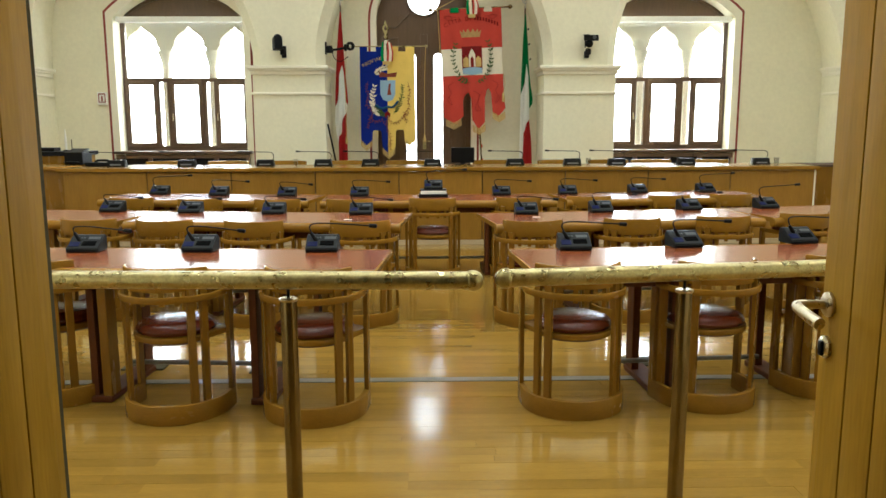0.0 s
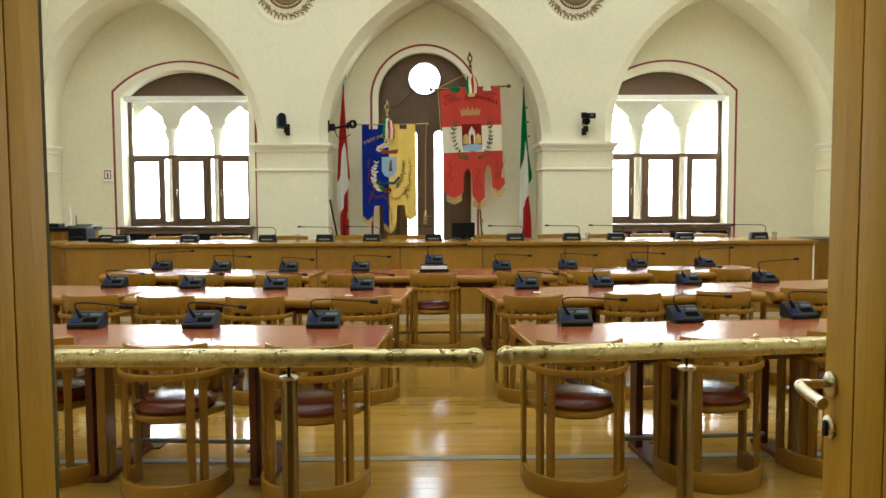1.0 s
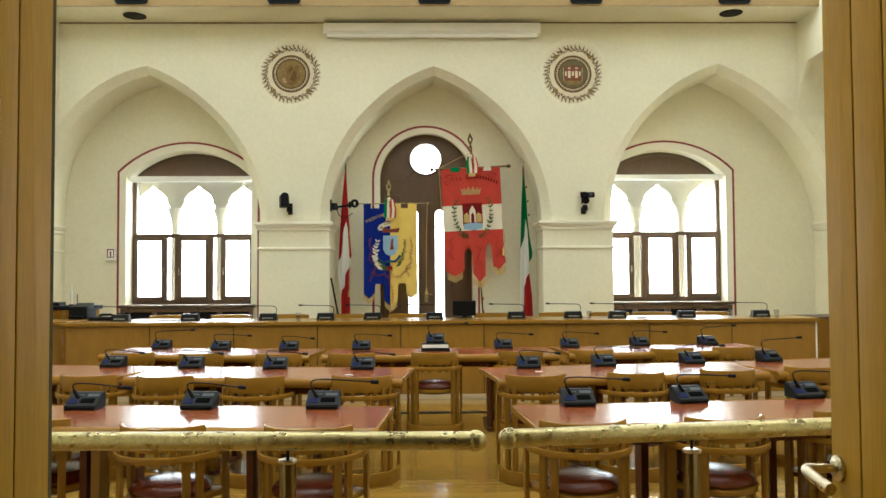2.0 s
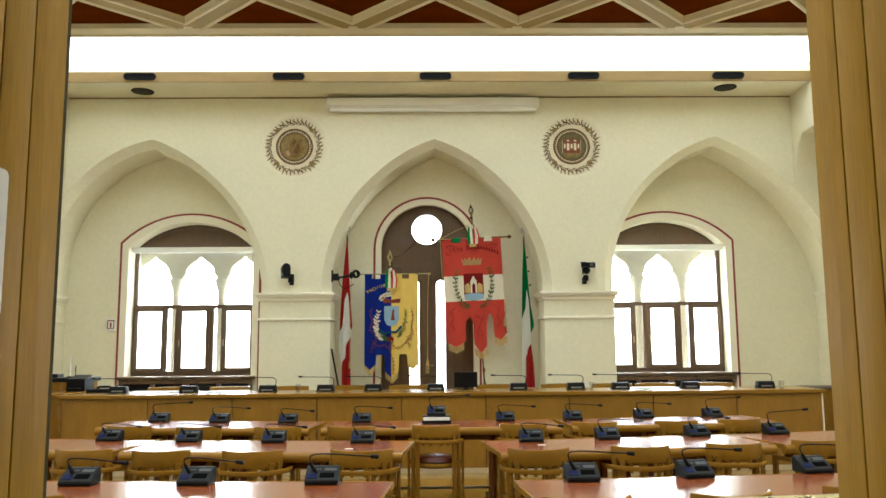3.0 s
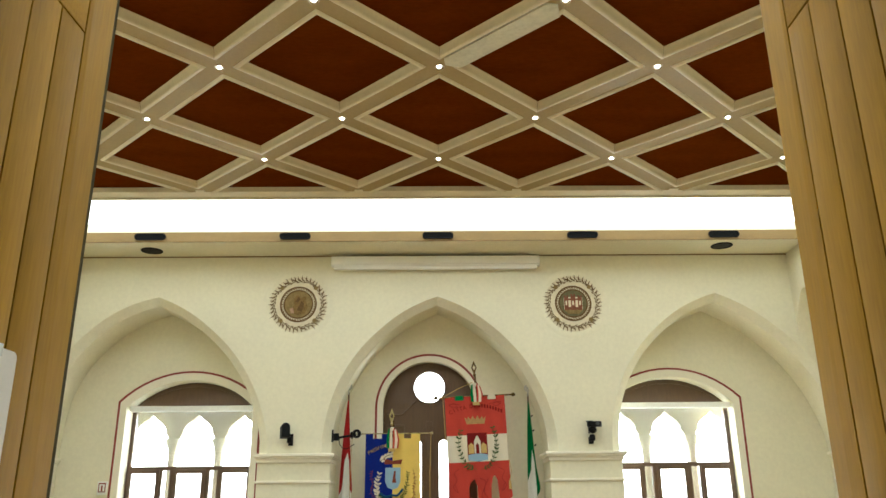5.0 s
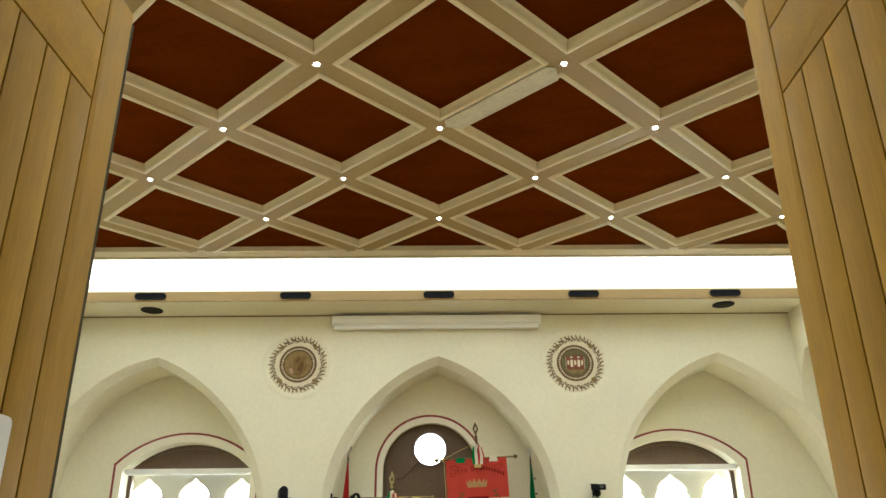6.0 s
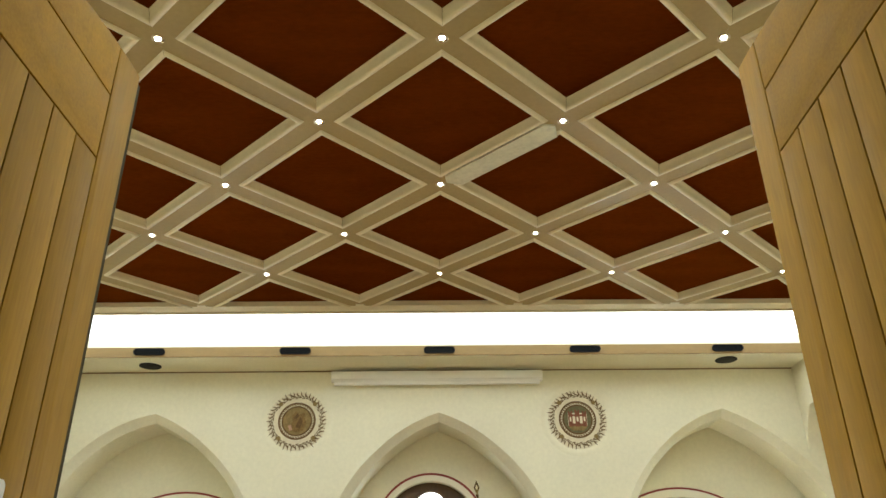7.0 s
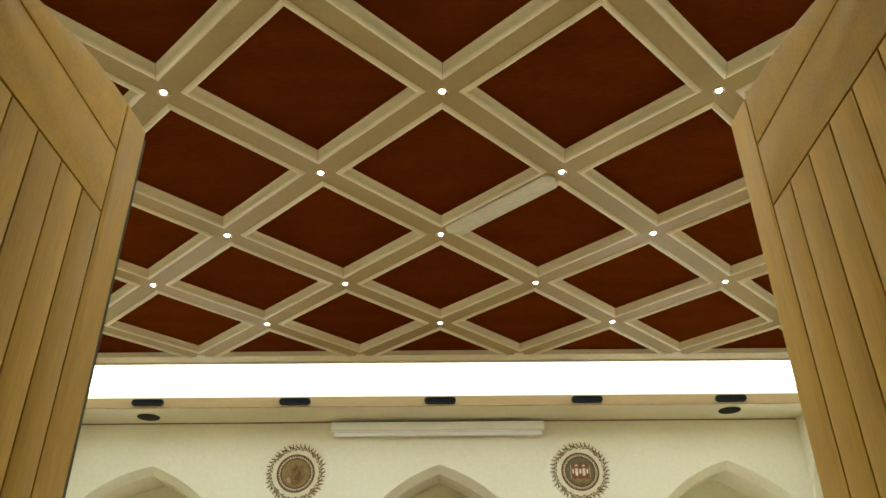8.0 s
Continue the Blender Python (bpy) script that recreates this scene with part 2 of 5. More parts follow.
def plate(outer, holes, depth, bevel=0.0):
    """A flat body in x and z from an outline with holes; it reaches from y = 0 to y = depth."""
    cu = bpy.data.curves.new("outline", "CURVE")
    cu.dimensions, cu.fill_mode = "2D", "BOTH"
    cu.extrude, cu.bevel_depth, cu.bevel_resolution, cu.offset = depth / 2 - bevel, bevel, 1, -bevel
    for loop in [outer] + list(holes):
        sp = cu.splines.new("POLY")
        sp.points.add(len(loop) - 1)
        for q, (a, b) in zip(sp.points, loop):
            q.co = (a, b, 0, 1)
        sp.use_cyclic_u = True
    ob = bpy.data.objects.new("outline", cu)
    scene.collection.objects.link(ob)
    me = bpy.data.meshes.new_from_object(ob.evaluated_get(bpy.context.evaluated_depsgraph_get()))
    bm = bmesh.new()
    bm.from_mesh(me)
    bpy.data.objects.remove(ob)
    bpy.data.curves.remove(cu)
    bpy.data.meshes.remove(me)
    bmesh.ops.remove_doubles(bm, verts=bm.verts, dist=1e-5)
    bm.transform(Matrix.Translation((0, depth / 2, 0)) @ pose(0, 0, 0, 90))
    return bm


def chip(outline, depth):
    """A small convex flat body in x and z, from y = 0 to y = depth."""
    bm = bmesh.new()
    a = [bm.verts.new((u, 0, v)) for u, v in outline]
    b = [bm.verts.new((u, depth, v)) for u, v in outline]
    bm.faces.new(a)
    bm.faces.new(b[::-1])
    for i in range(len(a)):
        bm.faces.new((a[i], b[i], b[(i + 1) % len(a)], a[(i + 1) % len(a)]))
    return bm


def band(r0, r1, a0, a1, z0, z1, seg=16, sides=0.0, bevel=0.0):
    """A curved board about z between two radii and two angles (degrees), with straight ends of length sides along +y."""
    bm = bmesh.new()
    angles = [radians(a0 + (a1 - a0) * i / seg) for i in range(seg + 1)]
    pts = [((r0 * math.cos(a), r0 * math.sin(a)), (r1 * math.cos(a), r1 * math.sin(a))) for a in angles]
    if sides:
        f, l = pts[0], pts[-1]
        pts = [((f[0][0], f[0][1] + sides), (f[1][0], f[1][1] + sides))] + pts + [((l[0][0], l[0][1] + sides), (l[1][0], l[1][1] + sides))]
    rows = [[bm.verts.new((*q, z)) for q in (i, o) for z in (z0, z1)] for i, o in pts]
    for a, b in zip(rows, rows[1:]):
        for k, j in ((0, 1), (1, 3), (3, 2), (2, 0)):
            bm.faces.new((a[k], a[j], b[j], b[k]))
    bm.faces.new((rows[0][0], rows[0][2], rows[0][3], rows[0][1]))
    bm.faces.new((rows[-1][0], rows[-1][1], rows[-1][3], rows[-1][2]))
    bmesh.ops.recalc_face_normals(bm, faces=bm.faces)
    if bevel:
        edges = [e for e in bm.edges if len(e.link_faces) == 2 and e.calc_face_angle(0) > 1.0]
        bmesh.ops.bevel(bm, geom=edges, offset=bevel, segments=2, affect="EDGES", profile=0.5)
    return bm


def link_mesh(name, bm, mat, smooth=40):
    me = bpy.data.meshes.new(name)
    bmesh.ops.recalc_face_normals(bm, faces=bm.faces)
    for f in bm.faces:
        # a broad face between narrow bevels stays flat, so that it mirrors truly
        area = f.calc_area()
        f.smooth = not all(3 * o.calc_area() < area for e in f.edges for o in e.link_faces if o is not f)
    for e in bm.edges:
        e.smooth = len(e.link_faces) != 2 or e.calc_face_angle(0) < radians(smooth)
    bm.to_mesh(me)
    bm.free()
    me.materials.append(mat)
    return new(name, me)


def thing(name, m, label, category, group=""):
    ob = new(name)
    ob.empty_display_size = 0.1
    ob.matrix_world = m
    return tagged(ob, label, category, group)


def part(name, bm, mat, parent, label="", m=None):
    ob = link_mesh(name, bm, mat)
    ob.parent = parent
    if m is not None:
        ob.matrix_basis = m
    return tagged(ob, label)


def single(name, bm, mat, label, category, m=None, group="", kind="", smooth=40):
    ob = link_mesh(name, bm, mat, smooth)
    if m is not None:
        ob.matrix_world = m
    return tagged(ob, label, category, group, kind)


def setting(name, bm, mat, label="", smooth=40):
    return single(name, bm, mat, label, "", kind="structure", smooth=smooth)


def pointed(cx, half, spring, rise, n=14, foot=None):
    """The outline of a pointed arch opening, from its left foot over the apex to its right foot."""
    r = (rise * rise + half * half) / (2 * half)
    top = math.asin(min(1, rise / r))
    left = [(cx + (r - half) - r * math.cos(top * i / n), spring + r * math.sin(top * i / n)) for i in range(n + 1)]
    right = [(2 * cx - x, z) for x, z in left[::-1][1:]]
    line = left + right
    return [(cx - half, foot)] + line + [(cx + half, foot)] if foot is not None else line


def segment(cx, half, spring, rise, n=16, foot=None):
    """The outline of an opening with a flat curved head."""
    r = (half * half + rise * rise) / (2 * rise)
    a = math.asin(half / r) if rise < half else math.pi / 2
    line = [(cx + r * math.sin(-a + 2 * a * i / n), spring + rise - r + r * math.cos(-a + 2 * a * i / n)) for i in range(n + 1)]
    return [(cx - half, foot)] + line + [(cx + half, foot)] if foot is not None else line


def ring_outline(outer, inner, depth):
    """A strip between two open lines that run side by side."""
    return plate(outer + inner[::-1], [], depth)


def disc(cx, cz, r, n=32):
    return [(cx + r * math.cos(2 * math.pi * i / n), cz + r * math.sin(2 * math.pi * i / n)) for i in range(n)]

# ---- the hall ----
WX = 6.9          # half the outer width
# centre x, centre z and radius of the left and of the right arc
ARCHES = (((-3.949, 2.87, 1.887), (-5.138, 2.322, 2.557)), ((0.753, 2.551, 2.272), (-0.641, 2.464, 2.366)), ((5.026, 2.588, 2.232), (3.511, 2.179, 2.740)))


IMPOST = 2.338    # top of the capitals, where the splayed arch edge begins
SPLAY_IN, SPLAY_OUT, SPLAY_DEEP = 0.115, 0.13, 0.13


def two_arcs(left, right, splay, n=16):
    """An opening between two arcs that meet in a point. splay 1: its edge on the wall's face, 0: the edge behind the splay."""
    (lx, lz, lr), (rx, rz, rr) = left, right

    def gap(x):
        return (lz + math.sqrt(max(0, lr * lr - (x - lx) ** 2))) - (rz + math.sqrt(max(0, rr * rr - (x - rx) ** 2)))

    a, b = max(lx - lr, rx), min(rx + rr, lx)
    for _ in range(50):
        m = (a + b) / 2
        a, b = (m, b) if gap(m) < 0 else (a, m)
    apex = (a + b) / 2
    la, ra = math.acos((lx - apex) / lr), math.acos((apex - rx) / rr)
    line = [(-1, lx - lr, IMPOST, lx, lz)] + [(-1, lx - lr * math.cos(la * i / n), lz + lr * math.sin(la * i / n), lx, lz) for i in range(n)]
    line += [(0, apex, lz + lr * math.sin(la), apex, 0)]
    line += [(1, rx + rr * math.cos(ra * i / n), rz + rr * math.sin(ra * i / n), rx, rz) for i in range(n - 1, -1, -1)] + [(1, rx + rr, IMPOST, rx, rz)]
    out = []
    for side, x, z, cx, cz in line:
        up = min(1.0, max(0.0, (z - 2.5) / 1.7))
        by = SPLAY_OUT * (1 - up) if splay else -SPLAY_IN * up
        d = Vector((x - cx, max(0.0, z - cz)))
        d.normalize()
        out.append((x + by * d.x, z + by * d.y))
    return [(lx - lr, 0.0), (lx - lr, IMPOST - 0.002)] + out + [(rx + rr, IMPOST - 0.002), (rx + rr, 0.0)]


def arcade(splay):
    line = [(-WX, 0.0)]
    for left, right in ARCHES:
        line += two_arcs(left, right, splay)
    return line + [(WX, 0.0), (WX, 5.75), (-WX, 5.75)]


front, behind = arcade(1), arcade(0)
bm = plate(front, [], SPLAY_DEEP)
bmesh.ops.delete(bm, geom=[f for f in bm.faces if all(v.co.y > SPLAY_DEEP - 0.001 for v in f.verts)], context="FACES")
for v in bm.verts:
    if v.co.y > SPLAY_DEEP - 0.001:
        k = min(range(len(front)), key=lambda i: (front[i][0] - v.co.x) ** 2 + (front[i][1] - v.co.z) ** 2)
        v.co.x, v.co.z = behind[k]
join(bm, moved(plate(behind, [], 0.65 - SPLAY_DEEP), pose(0, SPLAY_DEEP, 0)))
setting("wall_north", moved(bm, pose(0, 11.9, 0)), PLASTER, "cream plastered wall with three splayed pointed arches", 14)
setting("wall_niches", moved(plate(behind, [], 0.095), pose(0, 12.552, 0)), PLASTER, "cream plastered niche vaults behind the arches", 14)

# piers: two mouldings round each
PIERS = ((-7.0, -5.836), (-2.581, -1.519), (1.725, 2.794), (6.251, 7.0))
for a, b in PIERS:
    bm = bmesh.new()
    for o, z0, z1 in ((0.07, 2.292, 2.337), (0.05, 2.262, 2.294), (0.022, 2.207, 2.264), (0.022, 1.918, 1.955)):
        box(a - o, b + o, 11.9 - o, 12.6, z0, z1, 0.008, bm)
    setting("pier_moulding", bm, PLASTER_PALE, "cream plaster capital and string course of a pier")

# the outer wall with two windows and a round-headed door
BACK = 12.65
WINDOWS = (-3.868, 3.822)
DOOR = (-0.057, 0.742, 3.080)
holes = [segment(cx, 0.999, 3.118, 0.428, foot=1.064) for cx in WINDOWS]
wall_line = [(-WX, 0.0)] + segment(DOOR[0], DOOR[1], DOOR[2], DOOR[1] - 0.0001, n=28, foot=0.0) + [(WX, 0.0), (WX, 5.75), (-WX, 5.75)]
setting("wall_outer", moved(plate(wall_line, holes, 0.4), pose(0, BACK, 0)), PLASTER, "cream plastered outer wall")
for cx in WINDOWS:
    o, i = segment(cx, 1.140, 3.218, 0.4755, foot=0.0), segment(cx, 1.104, 3.199, 0.463, foot=0.0)
    j = segment(cx, 1.003, 3.118, 0.433, foot=0.0)
    setting("trim", moved(ring_outline(o, i, 0.004), pose(0, BACK - 0.004, 0)), RED_LINE, "painted dark red line round a window")
    setting("trim", moved(ring_outline(i, j, 0.010), pose(0, BACK - 0.010, 0)), PLASTER_PALE, "pale plaster band round a window")
o, i = (segment(DOOR[0], r, DOOR[2], r - 0.0001, n=28, foot=0.0) for r in (0.867, 0.832))
j = segment(DOOR[0], 0.7465, DOOR[2], 0.7464, n=28, foot=0.0)
setting("trim", moved(ring_outline(o, i, 0.004), pose(0, BACK - 0.004, 0)), RED_LINE, "painted dark red line round the door")
setting("trim", moved(ring_outline(i, j, 0.010), pose(0, BACK - 0.010, 0)), PLASTER_PALE, "pale plaster band round the door")

# side walls with their upper arches, and the closing walls
for sx in (-1, 1):
    inner = sx * (5.68 if sx > 0 else 5.60)
    arch = pointed(10.25, 1.65, 3.95, 0.8)
    line = [(0.95, 0.0), (8.6, 0.0)] + arch + [(11.9, 5.75), (0.95, 5.75)]
    bm = plate(line, [], 0.5, bevel=0.01)
    bm.transform(Matrix.Translation((inner, 0, 0)) @ Matrix(((0, sx, 0, 0), (1, 0, 0, 0), (0, 0, 1, 0), (0, 0, 0, 1))))
    setting("wall_east" if sx > 0 else "wall_west", bm, PLASTER, "cream plastered side wall with a pointed arch")
    x0, x1 = sorted((sx * 6.55, sx * 7.0))
    setting("wall_side_outer", box(x0, x1, -3.2, 13.7, 0, 5.75), PLASTER, "plain plaster wall")
door_line = [(-7.0, 0), (-0.965, 0), (-0.965, 3.13), (0.99, 3.13), (0.99, 0), (7.0, 0), (7.0, 5.75), (-7.0, 5.75)]
setting("wall_south", moved(plate(door_line, [], 0.25), pose(0, 0.62, 0)), PLASTER, "plaster wall with the doorway")
setting("wall_anteroom", box(-7, 7, -3.4, -3.2, 0, 5.75), PLASTER, "plain plaster wall of the anteroom")

# floor: a dark bed and oak strips
setting("ground", box(-60, 60, -60, 120, -0.5, -0.30), STONE, "pale paved ground outside")
floor = setting("floor", box(-7, 7, -3.4, 13.7, -0.3, -0.012), SUBFLOOR, "glossy honey-coloured oak strip parquet")

# ceiling: cream lattice of diagonal beams over red-brown panels
CZ, NX, NY, PX, PY = 5.607, 0.082, 8.702, 1.057, 1.047
Y_END = 9.749
CX0, CX1, CY0 = -6.3, 6.3, 0.95
HALF = [(0.0, 0.0), (0.090, 0.0), (0.093, -0.006), (0.099, -0.013), (0.108, -0.018), (0.118, -0.020), (0.128, -0.018), (0.136, -0.011), (0.140, -0.001),
        (0.142, 0.012), (0.145, 0.026), (0.149, 0.040), (0.155, 0.052), (0.163, 0.062), (0.173, 0.069)]
PROFILE = [(-a, b) for a, b in HALF[::-1]] + HALF[1:]


def beam(bm, p, q, profile, mitre_p, mitre_q, slot=0):
    """A moulded length between two crossings; its ends are cut at 45 degrees where it meets its neighbours."""
    d = (q - p).normalized()
    side = Vector((-d.y, d.x, 0))
    rows = [[bm.verts.new(e + a * side + (abs(a) if cut else 0) * s * d + Vector((0, 0, b))) for a, b in profile] for e, s, cut in ((p, 1, mitre_p), (q, -1, mitre_q))]
    for k in range(len(profile) - 1):
        bm.faces.new((rows[0][k], rows[0][k + 1], rows[1][k + 1], rows[1][k])).material_index = slot


def inside(v):
    return CX0 <= v.x <= CX1 and CY0 <= v.y <= Y_END + 0.01


def clipped(p, q):
    """The end of p-q nearest q that still lies in the hall, for p inside."""
    lo, hi = 0.0, 1.0
    for _ in range(30):
        m = (lo + hi) / 2
        lo, hi = (m, hi) if inside(p.lerp(q, m)) else (lo, m)
    return p.lerp(q, lo)


FACE5 = [(-0.088, -0.0015), (0.0, -0.0015), (0.088, -0.0015)]
bm = bmesh.new()
for k in range(-1, 10):
    for j in range(-9, 10):
        if (j + k) % 2:
            continue
        p = Vector((NX + PX * j, NY - PY * k, CZ))
        for dj in (-1, 1):
            q = Vector((NX + PX * (j + dj), NY - PY * (k + 1), CZ))
            a, c = p, q
            if inside(a) and not inside(c):
                c = clipped(a, c)
            elif inside(c) and not inside(a):
                a = clipped(c, a)
            elif not inside(a) and not inside(c):
                continue
            if (a - c).length < 0.15:
                continue
            beam(bm, a, c, PROFILE, a is p, c is q)
            beam(bm, a, c, FACE5, a is p, c is q, 1)
NODES = []
for k in range(0, 8):
    for j in range(-6, 7):
        if (j + k) % 2 == 0:
            x, y = NX + PX * j, NY - PY * k
            if abs(x) < 6 and y > 2.3:
                NODES.append((x, y))
setting("ceiling_beams", bm, BEAM, "cream diagonal lattice of moulded beams with tan undersides", 62).data.materials.append(BEAMFACE)
bm = box(CX0, CX1, Y_END - 0.02, 9.925, CZ - 0.005, CZ + 0.10, 0.012)
box(CX0, CX1, 9.925, 9.95, CZ - 0.03, CZ + 0.10, 0.006, bm)
box(CX0, CX1, CY0 - 0.08, CY0 + 0.02, CZ - 0.03, CZ + 0.10, 0.01, bm)
for j in (-5, -3, -1, 1, 3, 5):
    x = NX + PX * j
    box(x - 0.06, x + 0.06, Y_END - 0.085, Y_END - 0.018, CZ - 0.012, CZ + 0.10, 0.006, bm)
setting("ceiling_edge", bm, BEAM, "cream painted border beam of the ceiling")
bm = box(CX0, CX1, CY0, Y_END, CZ + 0.066, CZ + 0.10)
setting("ceiling", bm, COFFER, "red-brown coffer panels between cream beams")
setting("ceiling_outer", box(-7, 7, -3.4, 13.7, 5.83, 5.9), PLASTER, "plain ceiling above")
setting("ceiling_anteroom", box(-7, 7, -3.4, 0.62, 3.6, 3.7), PLASTER, "plain anteroom ceiling")
# a paler patch laid under one beam
p, q = Vector((NX + PX, NY - 3 * PY, CZ - 0.0105)), Vector((NX, NY - 2 * PY, CZ - 0.0105))
d = (q - p).normalized()
ang = math.degrees(math.atan2(d.y, d.x))
mid = (p + q) / 2
patch = chip([(-0.66, 0.0), (-0.60, -0.085), (0.60, -0.085), (0.66, 0.0), (0.58, 0.138), (-0.58, 0.138)], 0.022)
setting("beam_patch", moved(patch, pose(mid.x, mid.y, CZ - 0.0235, 0, 0, ang) @ pose(0, 0, 0, 90)), BEAM_PALE, "pale patch on one beam face")

# light cove, fascia and soffit along the arcade
cove = setting("light_cove", box(-6.5, 6.5, 9.95, 11.4, 5.715, 5.735), COVE, "glowing white light panel in the ceiling cove")
setting("soffit", box(-6.6, 6.6, 11.205, 11.9, 5.392, 5.70, 0.006), PLASTER, "cream soffit along the arcade")
# added brown strip: draws the shadow line where the soffit meets the wall
setting("trim", box(-5.6, 5.68, 11.884, 11.8995, 5.374, 5.3915, 0.003), SOFFITWOOD, "narrow dark strip drawn as the shadow line under the soffit")
setting("fascia", box(-6.6, 6.6, 11.186, 11.205, 5.397, 5.553, 0.003), SOFFITWOOD, "oak fascia below the light cove")

for x in (-4.25, -2.07, 0.09, 2.285, 4.44):
    g = thing("air_vent", pose(x, 11.186, 5.478), "dark rounded air vent in the oak fascia", "vent", "air vents in the fascia")
    n = 8
    pill = [(0.185 + 0.05 * math.sin(a), 0.05 * math.cos(a)) for a in (math.pi * i / n for i in range(n + 1))]
    pill = pill + [(-a, -b) for a, b in pill]
    inner = [(a * 0.95, b * 0.8) for a, b in pill]
    part("frame", moved(plate(pill, [inner], 0.03), pose(0, -0.03, 0)), GRILLE, g)
    part("backing", moved(plate(inner, [], 0.006), pose(0, -0.010, 0)), BLACK, g)
    for k in range(-2, 3):
        part("slat", box(-0.2, 0.2, -0.022, -0.008, k * 0.017 - 0.003, k * 0.017 + 0.003), GRILLE, g)
for x, y in ((-4.35, 11.58), (4.50, 11.47)):
    g = thing("ceiling_speaker", pose(x, y, 5.392), "round black speaker grille in the soffit", "speaker", "speakers in the soffit")
    part("rim", lathe([(0.165, 0.0), (0.165, -0.008), (0.15, -0.012), (0.145, -0.004), (0.145, 0.0)], 32), GRILLE, g)
    part("grille", lathe([(0.145, -0.001), (0.145, -0.006), (0.08, -0.009), (0.01, -0.010)], 32), BLACK, g)

WARM = (1.0, 0.96, 0.86)
first = None
for x, y in NODES:
    if first is None:
        first = thing("downlight", pose(x, y, CZ - 0.002), "small round lit downlight at a beam crossing", "downlight", "downlights in the ceiling lattice")
        part("trim_ring", lathe([(0.046, 0.002), (0.048, -0.004), (0.042, -0.007), (0.030, -0.005), (0.020, 0.002)], 20), NICKEL, first)
        part("lens", lathe([(0.021, 0.001), (0.021, -0.006), (0.015, -0.012), (0.004, -0.015)], 16), BULB, first)
    else:
        copy_thing(first, pose(x, y, CZ - 0.002))
    lamp("downlight_beam", "SPOT", pose(x, y, CZ - 0.03), 54, WARM, cone=160)

# ---- windows ----
FIT = Matrix.Scale(0.951, 4)     # the joinery is drawn a little large
FIT_DEEP = Matrix.Scale(0.9615, 4)


def casement(x0, x1, z0, z1, parent, y, handle):
    c = part("casement", moved(plate([(x0, z0), (x1, z0), (x1, z1), (x0, z1)], [[(x0 + 0.062, z0 + 0.064), (x1 - 0.062, z0 + 0.064), (x1 - 0.062, z1 - 0.064), (x0 + 0.062, z1 - 0.064)]], 0.06, bevel=0.006), pose(0, y, 0)), WINDOWWOOD, parent)
    pane = part("pane", box(x0 + 0.045, x1 - 0.045, y + 0.025, y + 0.030, z0 + 0.045, z1 - 0.045), GLASS, c)
    pane.visible_shadow = False
    bm = tube([(handle, y - 0.002, 1.66), (handle, y - 0.035, 1.66), (handle, y - 0.04, 1.60), (handle, y - 0.04, 1.55)], 0.009, 8)
    part("handle", bm, NICKEL, c, "nickel window handle")


